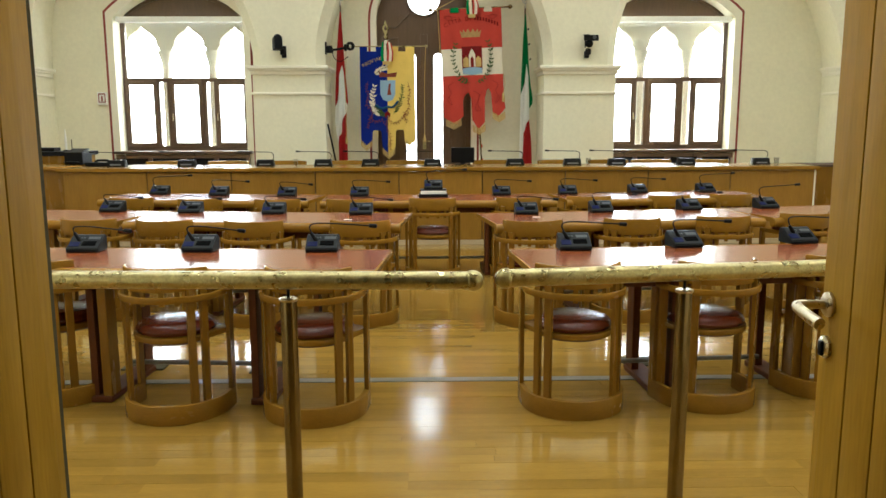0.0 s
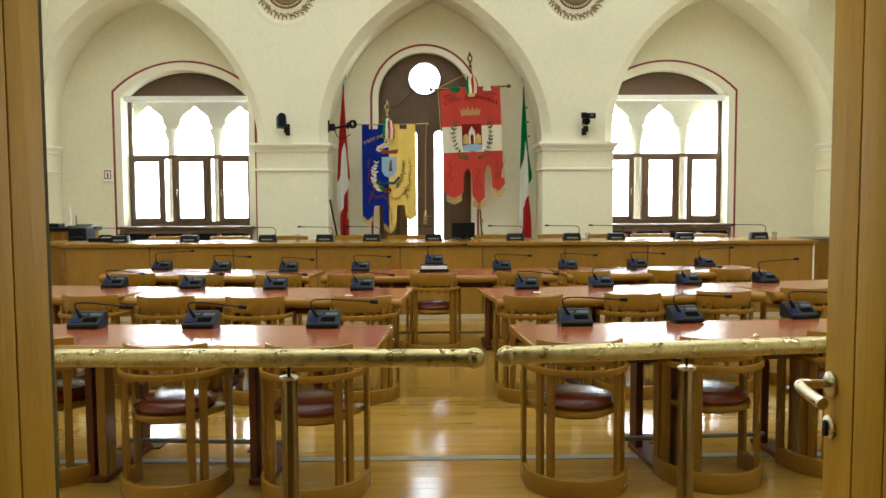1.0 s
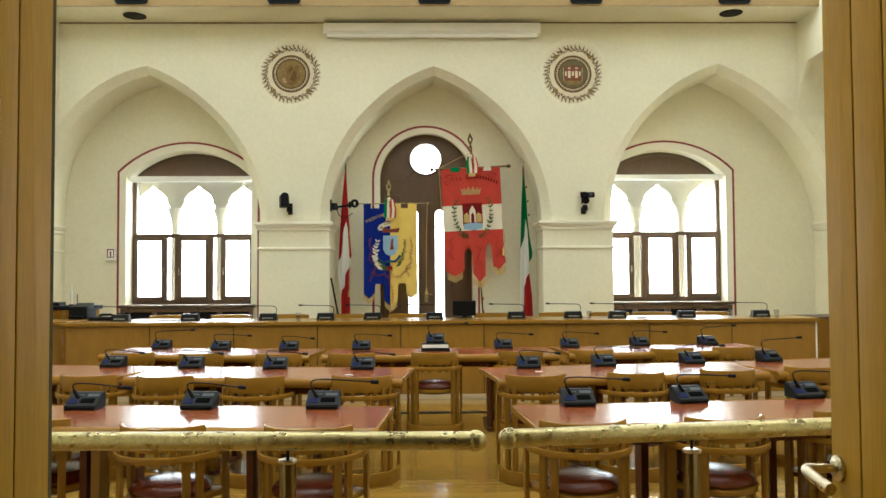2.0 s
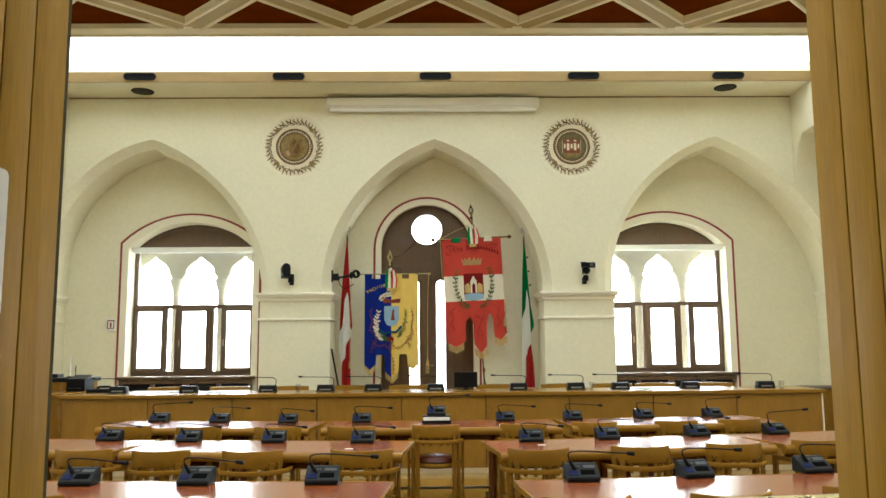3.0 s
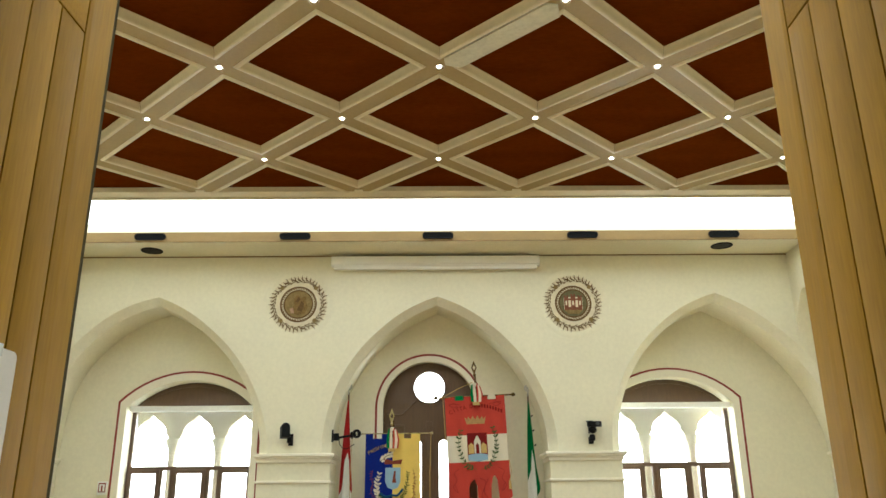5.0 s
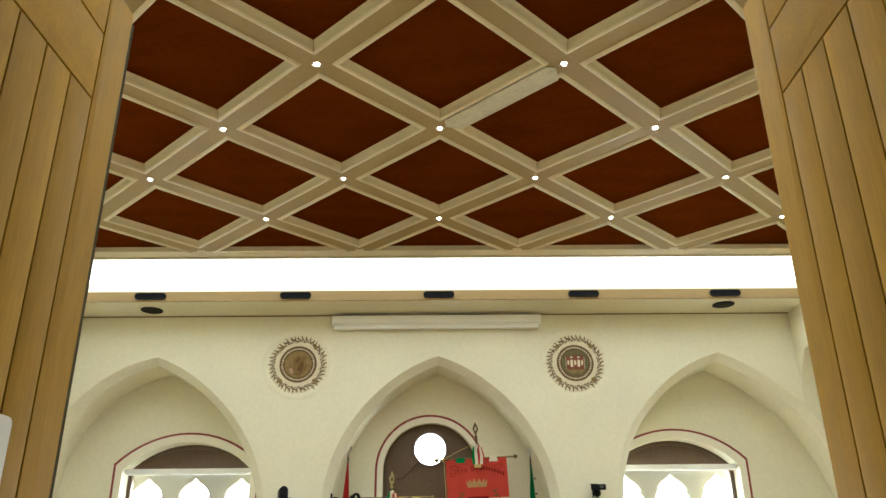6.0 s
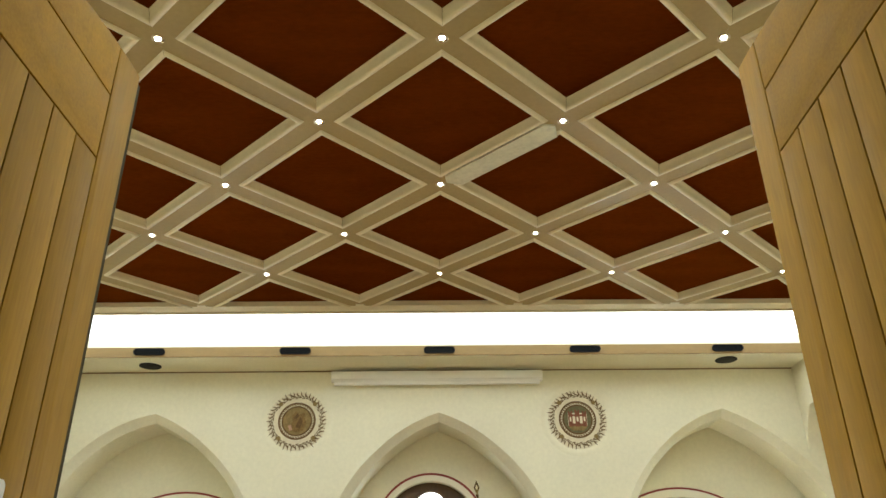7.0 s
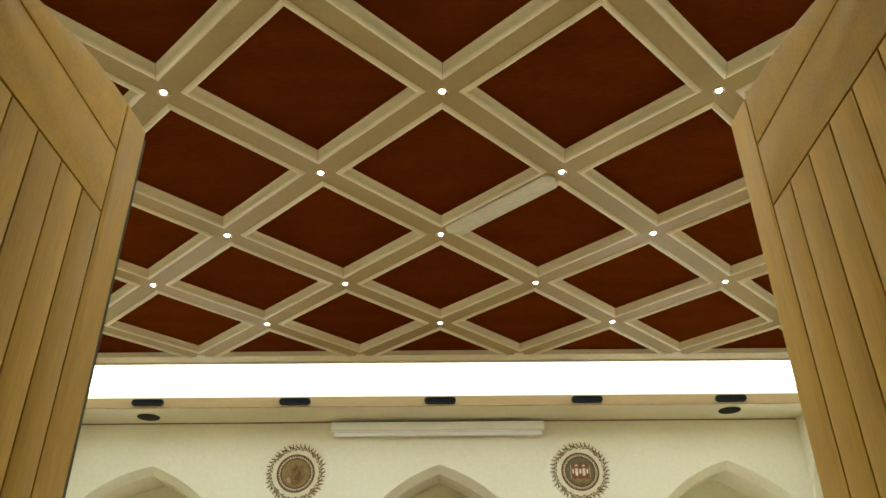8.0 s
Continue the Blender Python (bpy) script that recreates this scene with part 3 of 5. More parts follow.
for number, cx in enumerate(WINDOWS, 1):
    w = tagged(thing("window_%d" % number, pose(cx, BACK + 0.282, 0.059) @ FIT_DEEP, "dark walnut window with three casements, backlit by daylight", ""), kind="structure")
    head = segment(0, 1.06, 3.2, 0.46, foot=1.03)
    lower = [[(a, 1.13), (b, 1.13), (b, 2.185), (a, 2.185)] for a, b in ((-0.985, -0.505), (-0.455, -0.325), (-0.25, 0.25), (0.325, 0.455), (0.505, 0.985))]
    upper = [(-0.975, 2.25), (0.975, 2.25), (0.975, 3.15), (-0.975, 3.15)]
    part("window_frame", plate(head, lower + [upper], 0.09, bevel=0.006), WINDOWWOOD, w)
    for a, b, hx in ((-1.01, -0.485, -0.515), (-0.262, 0.262, -0.232), (0.485, 1.01, 0.515)):
        casement(a, b, 1.12, 2.20, w, -0.025, hx)
    for a, b in ((-0.46, -0.32), (0.32, 0.46)):
        part("pane", box(a, b, 0.04, 0.045, 1.12, 2.19), GLASS, w).visible_shadow = False
    part("pane", box(-1.01, 1.01, 0.04, 0.045, 2.24, 3.16), GLASS, w).visible_shadow = False
    part("head_moulding", moved(ring_outline(segment(0, 0.92, 3.27, 0.32), segment(0, 0.88, 3.27, 0.285), 0.02), pose(0, -0.018, 0)), WINDOWWOOD, w)
    part("window_sill", box(-1.12, 1.12, -0.41, 0.10, 1.01, 1.055, 0.012), WINDOWWOOD, w, "dark wooden window sill")
    g = thing("radiator_cover", pose(cx, BACK, 0.075) @ FIT, "dark wooden radiator panelling below the window sill", "panelling", "panelling below the windows")
    part("frame", moved(plate([(-1.1, -0.078), (1.1, -0.078), (1.1, 0.995), (-1.1, 0.995)], [[(a, 0.15), (a + 0.46, 0.15), (a + 0.46, 0.93), (a, 0.93)] for a in (-1.04, -0.51, 0.05, 0.58)], 0.03), pose(0, -0.09, 0)), WINDOWWOOD, g)
    part("grille", box(-1.06, 1.06, -0.055, -0.02, 0.1, 0.96), BLACK, g)
    b = thing("roller_blind", pose(cx, BACK + 0.057, 3.052) @ FIT, "white roller blind cassette, drawn up under the window head", "blind", "roller blinds over the windows")
    part("cassette", box(-1.03, 1.03, 0.0, 0.085, 0.015, 0.10, 0.012), WHITE, b)
    part("bottom_bar", box(-1.0, 1.0, 0.03, 0.05, 0.0, 0.014, 0.004), WHITE, b)
    # stone tracery outside
    lights = ((0.345, 1.0), (0.345, 2.50), (0.31, 2.60), (0.29, 2.70), (0.30, 2.74), (0.285, 2.79), (0.245, 2.83), (0.252, 2.88), (0.228, 2.935), (0.19, 2.985), (0.135, 3.03), (0.065, 3.075), (0.0, 3.15))
    sgn = 1 if cx < 0 else -1
    cut = []
    for lx in (-0.868 * sgn, -0.065 * sgn, 0.72 * sgn):
        half = [(lx - a, z) for a, z in lights] + [(lx + a, z) for a, z in lights[::-1][1:]]
        cut.append(half)
    t = thing("stone_tracery", pose(math.copysign(3.842, cx), BACK + 0.646, 0.075) @ FIT, "pale stone tracery of three lobed arches outside the window", "tracery", "tracery outside the windows")
    part("screen", plate([(-1.6, -0.39), (1.6, -0.39), (1.6, 4.0), (-1.6, 4.0)], cut, 0.14, bevel=0.012), STONE, t)
    for lx in (-0.465 * sgn, 0.33 * sgn):
        part("column", moved(lathe([(0.095, 1.0), (0.095, 1.06), (0.068, 1.10), (0.060, 2.48), (0.074, 2.50), (0.066, 2.53), (0.112, 2.67), (0.118, 2.70), (0.118, 2.735)], 16), pose(lx, -0.03, 0)), STONE, t)

# ---- the round-headed door in the outer wall ----
d = tagged(thing("door_1", pose(DOOR[0], BACK + 0.152, 0.075) @ FIT, "tall dark walnut round-headed door with glazed slits and a round window", ""), kind="structure")
head = segment(0, 0.785, 3.16, 0.7849, n=28, foot=-0.078)
ocu = disc(0.0, 3.525, 0.262)
slits = [segment(0.235, 0.078, 2.58, 0.07, foot=0.55), segment(-0.22, 0.085, 2.58, 0.075, foot=0.55)]
part("door_panel", plate(head, [ocu] + slits, 0.07, bevel=0.004), WINDOWWOOD, d)
part("oculus_ring", moved(plate(disc(0, 3.525, 0.30), [disc(0, 3.525, 0.265)], 0.03, bevel=0.005), pose(0, -0.025, 0)), WINDOWWOOD, d)
part("pane", moved(plate(disc(0, 3.525, 0.27), [], 0.005), pose(0, 0.03, 0)), GLASS, d).visible_shadow = False
for s in (-1, 1):
    part("pane", box(s * 0.22 - 0.09, s * 0.22 + 0.09, 0.03, 0.035, 0.53, 2.67), GLASS, d).visible_shadow = False
    part("panel_moulding", moved(plate([(s * 0.42, 0.3), (s * 0.72, 0.3), (s * 0.72, 2.9), (s * 0.42, 2.9)], [[(s * 0.45, 0.33), (s * 0.69, 0.33), (s * 0.69, 2.87), (s * 0.45, 2.87)]], 0.022, bevel=0.004), pose(0, -0.02, 0)), WINDOWWOOD, d)
    part("sloped_moulding", tube([(s * 0.72, -0.008, 3.06), (s * 0.46, -0.008, 3.06), (s * 0.22, -0.008, 3.30)], 0.012, 8), WINDOWWOOD, d)
part("meeting_stile", box(-0.06, 0.06, -0.03, 0.0, 0.02, 2.95, 0.008), WINDOWWOOD, d)
part("rim_lock", box(-0.03, 0.03, -0.05, -0.03, 1.06, 1.24, 0.006), BRASS, d)
part("door_handle", tube([(0.0, -0.05, 1.2), (0.0, -0.09, 1.2), (0.10, -0.095, 1.195)], 0.010, 8), BRASS, d)

# ---- the open double door ----


def leaf_head(u):
    """The curved top of a leaf, falling from the meeting stile to the hinge."""
    return 3.066 - 0.29 * u * u


def leaf_outline(s0, s1, z0, z1, n=12):
    if leaf_head(s1) < z0 + 0.004:
        s1 = math.sqrt((3.066 - z0 - 0.004) / 0.29)
    top = [(s0 + (s1 - s0) * k / n, min(z1, leaf_head(s0 + (s1 - s0) * k / n))) for k in range(n, -1, -1)]
    return [(s0, z0), (s1, z0)] + (top if top[0][1] < z1 - 1e-6 else [(s1, z1), (s0, z1)])


def door_leaf(name, x, y, angle, side, first, stile, label):
    """A leaf of boards with a curved head. side: which way its body lies from the visible face."""
    g = tagged(thing(name, pose(x, y, 0, 0, 0, angle), label, ""), kind="structure")

    def slab(pname, s0, s1, z0, z1, mat, d0=0.0, d1=0.022, bevel=0.002):
        return part(pname, moved(plate(leaf_outline(s0, s1, z0, z1), [], d1 - d0, bevel), pose(0, d0 if side > 0 else -d1, 0)), mat, g)

    slab("core", first + 0.003, 0.868, 0.012, 3.064, GROOVE, 0.008, 0.044, 0.0)
    slab("stile", first, stile, 0.01, 3.07, DOORWOOD)
    s = stile + 0.005
    slab("top_rail", s, 0.87, 2.899, 3.07, DOORWOOD_H)
    slab("frieze_rail", s, 0.87, 2.700, 2.894, DOORWOOD_H)
    start = s
    while s < 0.68:
        slab("board", s, s + 0.1088, 0.26, 2.695, DOORWOOD)
        s += 0.1138
    slab("stile", s, 0.87, 0.26, 2.695, DOORWOOD)
    slab("bottom_rail", start, 0.87, 0.01, 0.255, DOORWOOD_H)
    slab("back_face", first, 0.87, 0.01, 3.066, DOORWOOD, 0.0445, 0.06)
    return g


right = door_leaf("door_2", 0.9013, 1.797, -90.6, 1, 0.0, 0.119, "open oak double-door leaf of grooved vertical boards")
# lever handle and key rosette
bm = moved(lathe([(0.028, 0.0), (0.028, 0.006), (0.022, 0.011), (0.012, 0.012)], 24), pose(0.032, 0, 1.083, 90))
part("rosette", bm, NICKEL, right, "round nickel rosette")
lever = smooth_line([(0.032, -0.010, 1.083), (0.030, -0.05, 1.083), (0.030, -0.068, 1.082), (0.045, -0.076, 1.079), (0.085, -0.072, 1.070), (0.125, -0.066, 1.062)], 5)
part("door_handle", tube(lever, [0.0095 + 0.0045 * (i / len(lever)) for i in range(len(lever))], 12), NICKEL, right, "angled nickel lever handle")
bm = moved(lathe([(0.026, 0.0), (0.026, 0.006), (0.020, 0.010), (0.012, 0.010)], 24), pose(0.030, 0, 0.985, 90))
part("key_rosette", bm, NICKEL, right, "round nickel lock rosette")
part("lock_cylinder", box(0.022, 0.038, -0.016, 0.0, 0.965, 1.0, 0.004), BLACK, right)

left = door_leaf("door_3", -0.846, 1.8234, -92.2, -1, 0.0, 0.1315, "open oak double-door leaf with a grey metal edge")
part("edge_strip", box(-0.026, -0.0005, -0.052, -0.006, 0.01, 3.05, 0.002), STEEL, left, "grey metal rebate strip")
n = thing("notice_holder", pose(-0.846, 1.8234, 0, 0, 0, -92.2), "white sheet in a clear holder fixed on a door leaf", "notice")
c = 0.015
q = []
for ax, az, a0 in ((0.418 - c, 1.880 - c, 0), (0.208 + c, 1.880 - c, 90), (0.208 + c, 1.583 + c, 180), (0.418 - c, 1.583 + c, 270)):
    q += [(ax + c * math.cos(radians(a0 + 22.5 * k)), az + c * math.sin(radians(a0 + 22.5 * k))) for k in range(5)]
part("sheet", plate(q, [], 0.004), PAPER, n)
part("clip", box(0.27, 0.35, 0.004, 0.010, 1.862, 1.887, 0.002), ALU, n)

# ---- brass rails ----


def rail(x0, y0, x1, y1, posts, label):
    z, r = 0.952, 0.0315
    g = thing("handrail", pose(0, 0, 0), label, "handrail", "brass rails before the first row")
    p, q = Vector((x0, y0, z)), Vector((x1, y1, z))
    d = (q - p).normalized()
    pts = [p, p + 0.002 * d] + [p.lerp(q, k / 24) for k in range(1, 24)] + [q]
    part("rail_tube", tube(pts, [r - 0.004, r] + [r] * 23 + [r], 20), BRASS, g, "worn brass tube")
    part("end_cap", moved(lathe([(0.003, -0.034), (0.016, -0.031), (0.027, -0.022), (0.0345, -0.009), (0.0365, 0.004), (0.0355, 0.014), (r - 0.001, 0.020)], 24), look(p, p - d)), BRASS, g)
    for px in posts:
        t = (px - x0) / (x1 - x0)
        c = p.lerp(q, t)
        post = part("post", moved(lathe([(0.045, 0), (0.045, 0.006), (0.029, 0.012), (0.029, 0.882), (0.025, 0.886)], 24), pose(c.x, c.y, 0)), BRASS_DARK, g, "dark brass tube post")
        part("post_cap", moved(lathe([(0.030, 0.879), (0.033, 0.883), (0.033, 0.888), (0.023, 0.892)], 24), pose(c.x, c.y, 0)), NICKEL, post)
        part("pin", moved(lathe([(0.0055, 0.890), (0.0055, 0.925)], 10), pose(c.x, c.y, 0)), BLACK, post)


rail(0.161, 2.708, -1.979, 2.798, (-0.479, -1.574), "horizontal brass handrail on slim posts, standing on parquet")
rail(0.271, 2.744, 2.071, 2.987, (0.932, 1.801), "angled brass handrail on slim posts, standing on parquet")

# ---- chairs ----


def barrel_chair(m, s=1.0, label="", group="", top=0.785):
    """A round barrel chair whose back is towards -y."""
    g = thing("barrel_chair", m, label, "chair", group)
    R = 0.272
    part("base_ring", band(R - 0.028, R, 180, 360, 0.0, 0.10, 22, sides=0.095, bevel=0.004), BEECH_H, g)
    part("arm_rail", band(R - 0.022, R, 180, 360, 0.618, 0.652, 22, sides=0.10, bevel=0.006), BEECH_H, g)
    part("back_board", band(R - 0.052, R - 0.030, 199, 341, 0.668, top, 20, bevel=0.007), BEECH_H, g, "curved beech back board")
    for a in (210, 226, 314, 330):
        part("slat", moved(box(-0.020, 0.020, -0.011, 0.011, 0.09, 0.70, 0.003), pose((R - 0.026) * math.cos(radians(a)), (R - 0.026) * math.sin(radians(a)), 0, 0, 0, a + 90)), BEECH, g)
    for a in (222, 240, 258, 282, 300, 318):
        part("back_slat", moved(box(-0.013, 0.013, -0.006, 0.006, 0.60, 0.71, 0.002), pose((R - 0.038) * math.cos(radians(a)), (R - 0.038) * math.sin(radians(a)), 0, 0, 0, a + 90)), BEECH, g)
    for sx in (-1, 1):
        part("front_post", moved(box(-0.012, 0.012, -0.026, 0.026, 0.0, 0.64, 0.004), pose(sx * (R - 0.013), 0.08, 0)), BEECH, g)
    n = 40
    seat = []
    for i in range(n):
        a = 2 * math.pi * i / n
        r = 0.215
        corner = max(0.0, 1 - abs((math.degrees(a) + 180) % 360 - 180 - 20) / 24) + max(0.0, 1 - abs(math.degrees(a) - 160) / 24)
        r += 0.052 * corner
        seat.append((r * math.cos(a), r * math.sin(a)))
    bm = plate(seat, [], 0.03, bevel=0.006)
    bm.transform(Matrix.Translation((0, 0.01, 0.43)) @ pose(0, 0, 0, -90))
    part("seat", bm, BEECH_H, g)
    part("under_ring", moved(lathe([(0.15, 0.38), (0.18, 0.385), (0.195, 0.399), (0.16, 0.401)], 28), pose(0, 0.01, 0)), REDWOOD, g)
    part("cushion", moved(lathe([(0.18, 0.428), (0.200, 0.436), (0.205, 0.452), (0.192, 0.474), (0.15, 0.489), (0.08, 0.497), (0.01, 0.499)], 36), pose(0, 0.01, 0)), LEATHER, g, "oxblood leather cushion")
    g.scale = (s, s, s)
    return g


ROW1 = ((-1.315, 4.075, -9), (-0.589, 4.022, -7), (0.767, 4.09, 4), (1.50, 4.165, 12), (-2.03, 4.33, -25), (2.24, 4.32, 12))
ROW2 = ((-2.57, 6.12, -8), (-1.97, 6.03, -7), (-1.29, 5.96, -5), (-0.50, 5.94, -2), (0.775, 5.91, 3), (1.54, 6.01, 6), (2.27, 6.12, 8), (2.98, 6.28, 11))
ROW3 = ((-2.90, 7.86, -6), (-2.20, 7.75, -6), (-1.44, 7.66, -4), (-0.75, 7.64, 0), (0.045, 7.68, 0), (0.88, 7.74, 3), (1.58, 7.83, 5), (2.40, 7.91, 6), (3.05, 8.0, 7))
LABELS = ("round beech barrel chair with oxblood leather seat, first row",
          "round beech barrel chair with oxblood leather seat, second row",
          "round beech barrel chair with oxblood leather seat, third row")
chair = None
for row, text in zip((ROW1, ROW2, ROW3), LABELS):
    for x, y, a in row:
        m = pose(x, y, 0, 0, 0, a)
        if chair is None:
            chair = barrel_chair(m, 1.0, text, "chairs at the council tables")
        else:
            tagged(copy_thing(chair, m), text)

# ---- council tables ----


def table(x0, y0, x1, y1, depth, label, trim_end=0, flip=1):
    """A table whose far edge runs between the two points; it reaches depth towards -y. The near edge is a thick round roll."""
    a = math.degrees(math.atan2(y1 - y0, x1 - x0))
    length = math.hypot(x1 - x0, y1 - y0)
    g = thing("council_table", pose(x0, y0, 0, 0, 0, a), label, "table", "council tables")
    part("tabletop", box(0.012, length - 0.012, -depth + 0.035, -0.012, 0.722, 0.75, 0.003), TABLETOP, g, "polished mahogany red top")
    for s0, s1 in ((0.0, 0.012), (length - 0.012, length)):
        part("end_edge", box(s0, s1, -depth + 0.03, 0.0, 0.718, 0.752, 0.003), BEECH_H, g)
    part("far_edge", box(0, length, -0.012, 0.0, 0.718, 0.752, 0.003), BEECH_H, g)
    rollpts = [(0.0, -depth + 0.035, 0.713), (0.004, -depth + 0.035, 0.713), (length / 2, -depth + 0.035, 0.713), (length - 0.004, -depth + 0.035, 0.713), (length, -depth + 0.035, 0.713)]
    part("edge_roll", tube(rollpts, [0.03, 0.0365, 0.0365, 0.0365, 0.03], 20), BEECH_H, g, "thick rounded beech front edge")
    part("apron", box(0.08, length - 0.08, -depth + 0.12, -depth + 0.145, 0.62, 0.722, 0.003), REDWOOD, g)
    for s in (0.62, length - 0.66) if flip > 0 else (0.80, length - 0.53):
        part("leg", box(s + flip * 0.055 - 0.025, s + flip * 0.055 + 0.025, -depth + 0.09, -depth + 0.20, 0.03, 0.722, 0.005), BEECH, g)
        part("leg", box(s - flip * 0.015 - 0.02, s - flip * 0.015 + 0.02, -depth + 0.10, -depth + 0.24, 0.03, 0.722, 0.004), REDWOOD, g, "red-stained leg plank")
        part("leg", box(s + flip * 0.052 - 0.022, s + flip * 0.052 + 0.022, -0.16, -0.05, 0.03, 0.722, 0.004), REDWOOD, g, "red-stained leg plank")
        part("foot", box(s + flip * 0.022 - 0.062, s + flip * 0.022 + 0.062, -depth + 0.08, -0.04, 0.0, 0.035, 0.008), REDWOOD, g)
    for s in (0.05, length - 0.05) if trim_end else ():
        part("end_leg", box(s - 0.02, s + 0.02, -0.13, -0.07, 0.0, 0.72, 0.004), BEECH, g)
        part("end_leg", box(s - 0.02, s + 0.02, -depth + 0.28, -depth + 0.34, 0.0, 0.72, 0.004), BEECH, g)
    part("foot_rail", tube([(0.62, -0.22, 0.11), (length - 0.62, -0.22, 0.11)], 0.014, 10), STRIP, g, "metal foot rail")
    return g


def along(x, y, angle, length):
    return x + length * math.cos(radians(angle)), y + length * math.sin(radians(angle))


TB = "council table with mahogany top and rounded beech edge"
ax, ay = along(-0.207, 4.651, 180 - 4.2, 2.16)
table(ax, ay, -0.207, 4.651, 0.69, TB + ", first row")
bx, by = along(ax - 0.01, ay, 180 - 9, 2.0)
table(bx, by, ax - 0.012, ay, 0.69, TB + ", first row")
ax, ay = along(0.473, 4.645, 4.6, 2.1)
table(0.473, 4.645, ax, ay, 0.66, TB + ", first row", flip=-1)
bx, by = along(ax + 0.012, ay, 9, 2.0)
table(ax + 0.012, ay, bx, by, 0.66, TB + ", first row", flip=-1)
ax, ay = along(-0.129, 6.575, 180 - 6.0, 2.15)
table(ax, ay, -0.129, 6.575, 0.74, TB + ", second row")
bx, by = along(ax - 0.01, ay, 180 - 9.5, 2.15)
table(bx, by, ax - 0.012, ay, 0.74, TB + ", second row")
ax, ay = along(0.401, 6.521, 8.0, 2.16)
table(0.401, 6.521, ax, ay, 0.74, TB + ", second row", flip=-1)
bx, by = along(ax + 0.012, ay, 12.5, 2.1)
table(ax + 0.012, ay, bx, by, 0.74, TB + ", second row", flip=-1)
table(-1.05, 8.32, 1.25, 8.34, 0.72, TB + ", third row middle", 1)
ax, ay = along(-1.075, 8.34, 180 - 7.0, 2.15)
table(ax, ay, -1.075, 8.34, 0.72, TB + ", third row")
ax, ay = along(1.275, 8.36, 6.5, 2.1)
table(1.275, 8.36, ax, ay, 0.72, TB + ", third row", flip=-1)

# metal cable strips in the floor
for x0, x1, y in ((-2.6, 2.6, 4.49),):
    single("cable_strip", box(x0, x1, y - 0.034, y + 0.034, 0.0, 0.005, 0.002), STRIP, "flat aluminium cable strip across the parquet", "cable strip", group="cable strips")
for x, y in ((-0.95, 4.72), (1.35, 4.80), (-1.75, 4.8)):
    single("floor_box", box(x - 0.13, x + 0.13, y - 0.09, y + 0.09, 0.0, 0.012, 0.004), STEEL, "flat metal floor socket box under a table", "floor box", group="floor boxes")

# ---- microphones ----


def microphone(m, label, neck):
    g = thing("conference_microphone", m, label, "microphone", "desk microphones")
    w, d = 0.094, 0.066
    bm = bmesh.new()
    prof = [(-d, 0.0), (-d, 0.022), (-d + 0.006, 0.028), (d - 0.03, 0.088), (d - 0.012, 0.090), (d, 0.078), (d, 0.0)]
    rows = [[bm.verts.new((sx * w, y, z)) for y, z in prof] for sx in (-1, 1)]
    for i in range(len(prof)):
        bm.faces.new((rows[0][i], rows[0][(i + 1) % len(prof)], rows[1][(i + 1) % len(prof)], rows[1][i]))
    bm.faces.new(rows[0])
    bm.faces.new(rows[1])
    bmesh.ops.recalc_face_normals(bm, faces=bm.faces)
    bmesh.ops.bevel(bm, geom=[e for e in bm.edges if e.calc_face_angle(0) > 0.9], offset=0.004, segments=2, affect="EDGES")
    part("housing", bm, PLASTIC, g)
    tilt = pose(0, -d + 0.006, 0.0285, math.degrees(math.atan2(0.060, 2 * d - 0.036)))
    part("speaker_slot", moved(box(-0.012, 0.070, 0.018, 0.056, -0.004, 0.003, 0.0025), tilt), SLOT, g)
    part("display", moved(box(-0.084, -0.026, 0.010, 0.050, -0.004, 0.0025, 0.002), tilt), BLUEKEY, g, "dark blue button field")
    part("label_strip", moved(box(0.012, 0.080, 0.072, 0.096, -0.004, 0.002, 0.001), tilt), GREYKEY, g)
    for kx in (-0.03, -0.014):
        part("button", moved(lathe([(0.006, -0.002), (0.006, 0.003), (0.003, 0.004)], 10), tilt @ pose(kx, 0.084, 0)), GREYKEY, g)
    part("foot_plate", box(-w + 0.004, w - 0.004, -d - 0.006, d - 0.004, 0.0, 0.016, 0.002), BLACK, g)
    pts = smooth_line(neck, 6)
    part("neck_socket", moved(lathe([(0.0135, -0.006), (0.012, 0.02), (0.0095, 0.055), (0.006, 0.062)], 12), Matrix.Translation(neck[0]) @ pose(0, 0, 0, 0, -32)), BLACK, g)
    part("gooseneck", tube(pts, 0.0042, 8), BLACK, g)
    part("neck_collar", tube([pts[3], pts[4]], 0.0075, 10), NICKEL, g, "bright metal neck collar")
    end, before = Vector(neck[-1]), pts[-2]
    dr = (end - before).normalized()
    part("capsule", tube([end - 0.015 * dr, end - 0.012 * dr, end + 0.03 * dr, end + 0.035 * dr], [0.005, 0.011, 0.0125, 0.006], 10), BLACK, g)
    return g


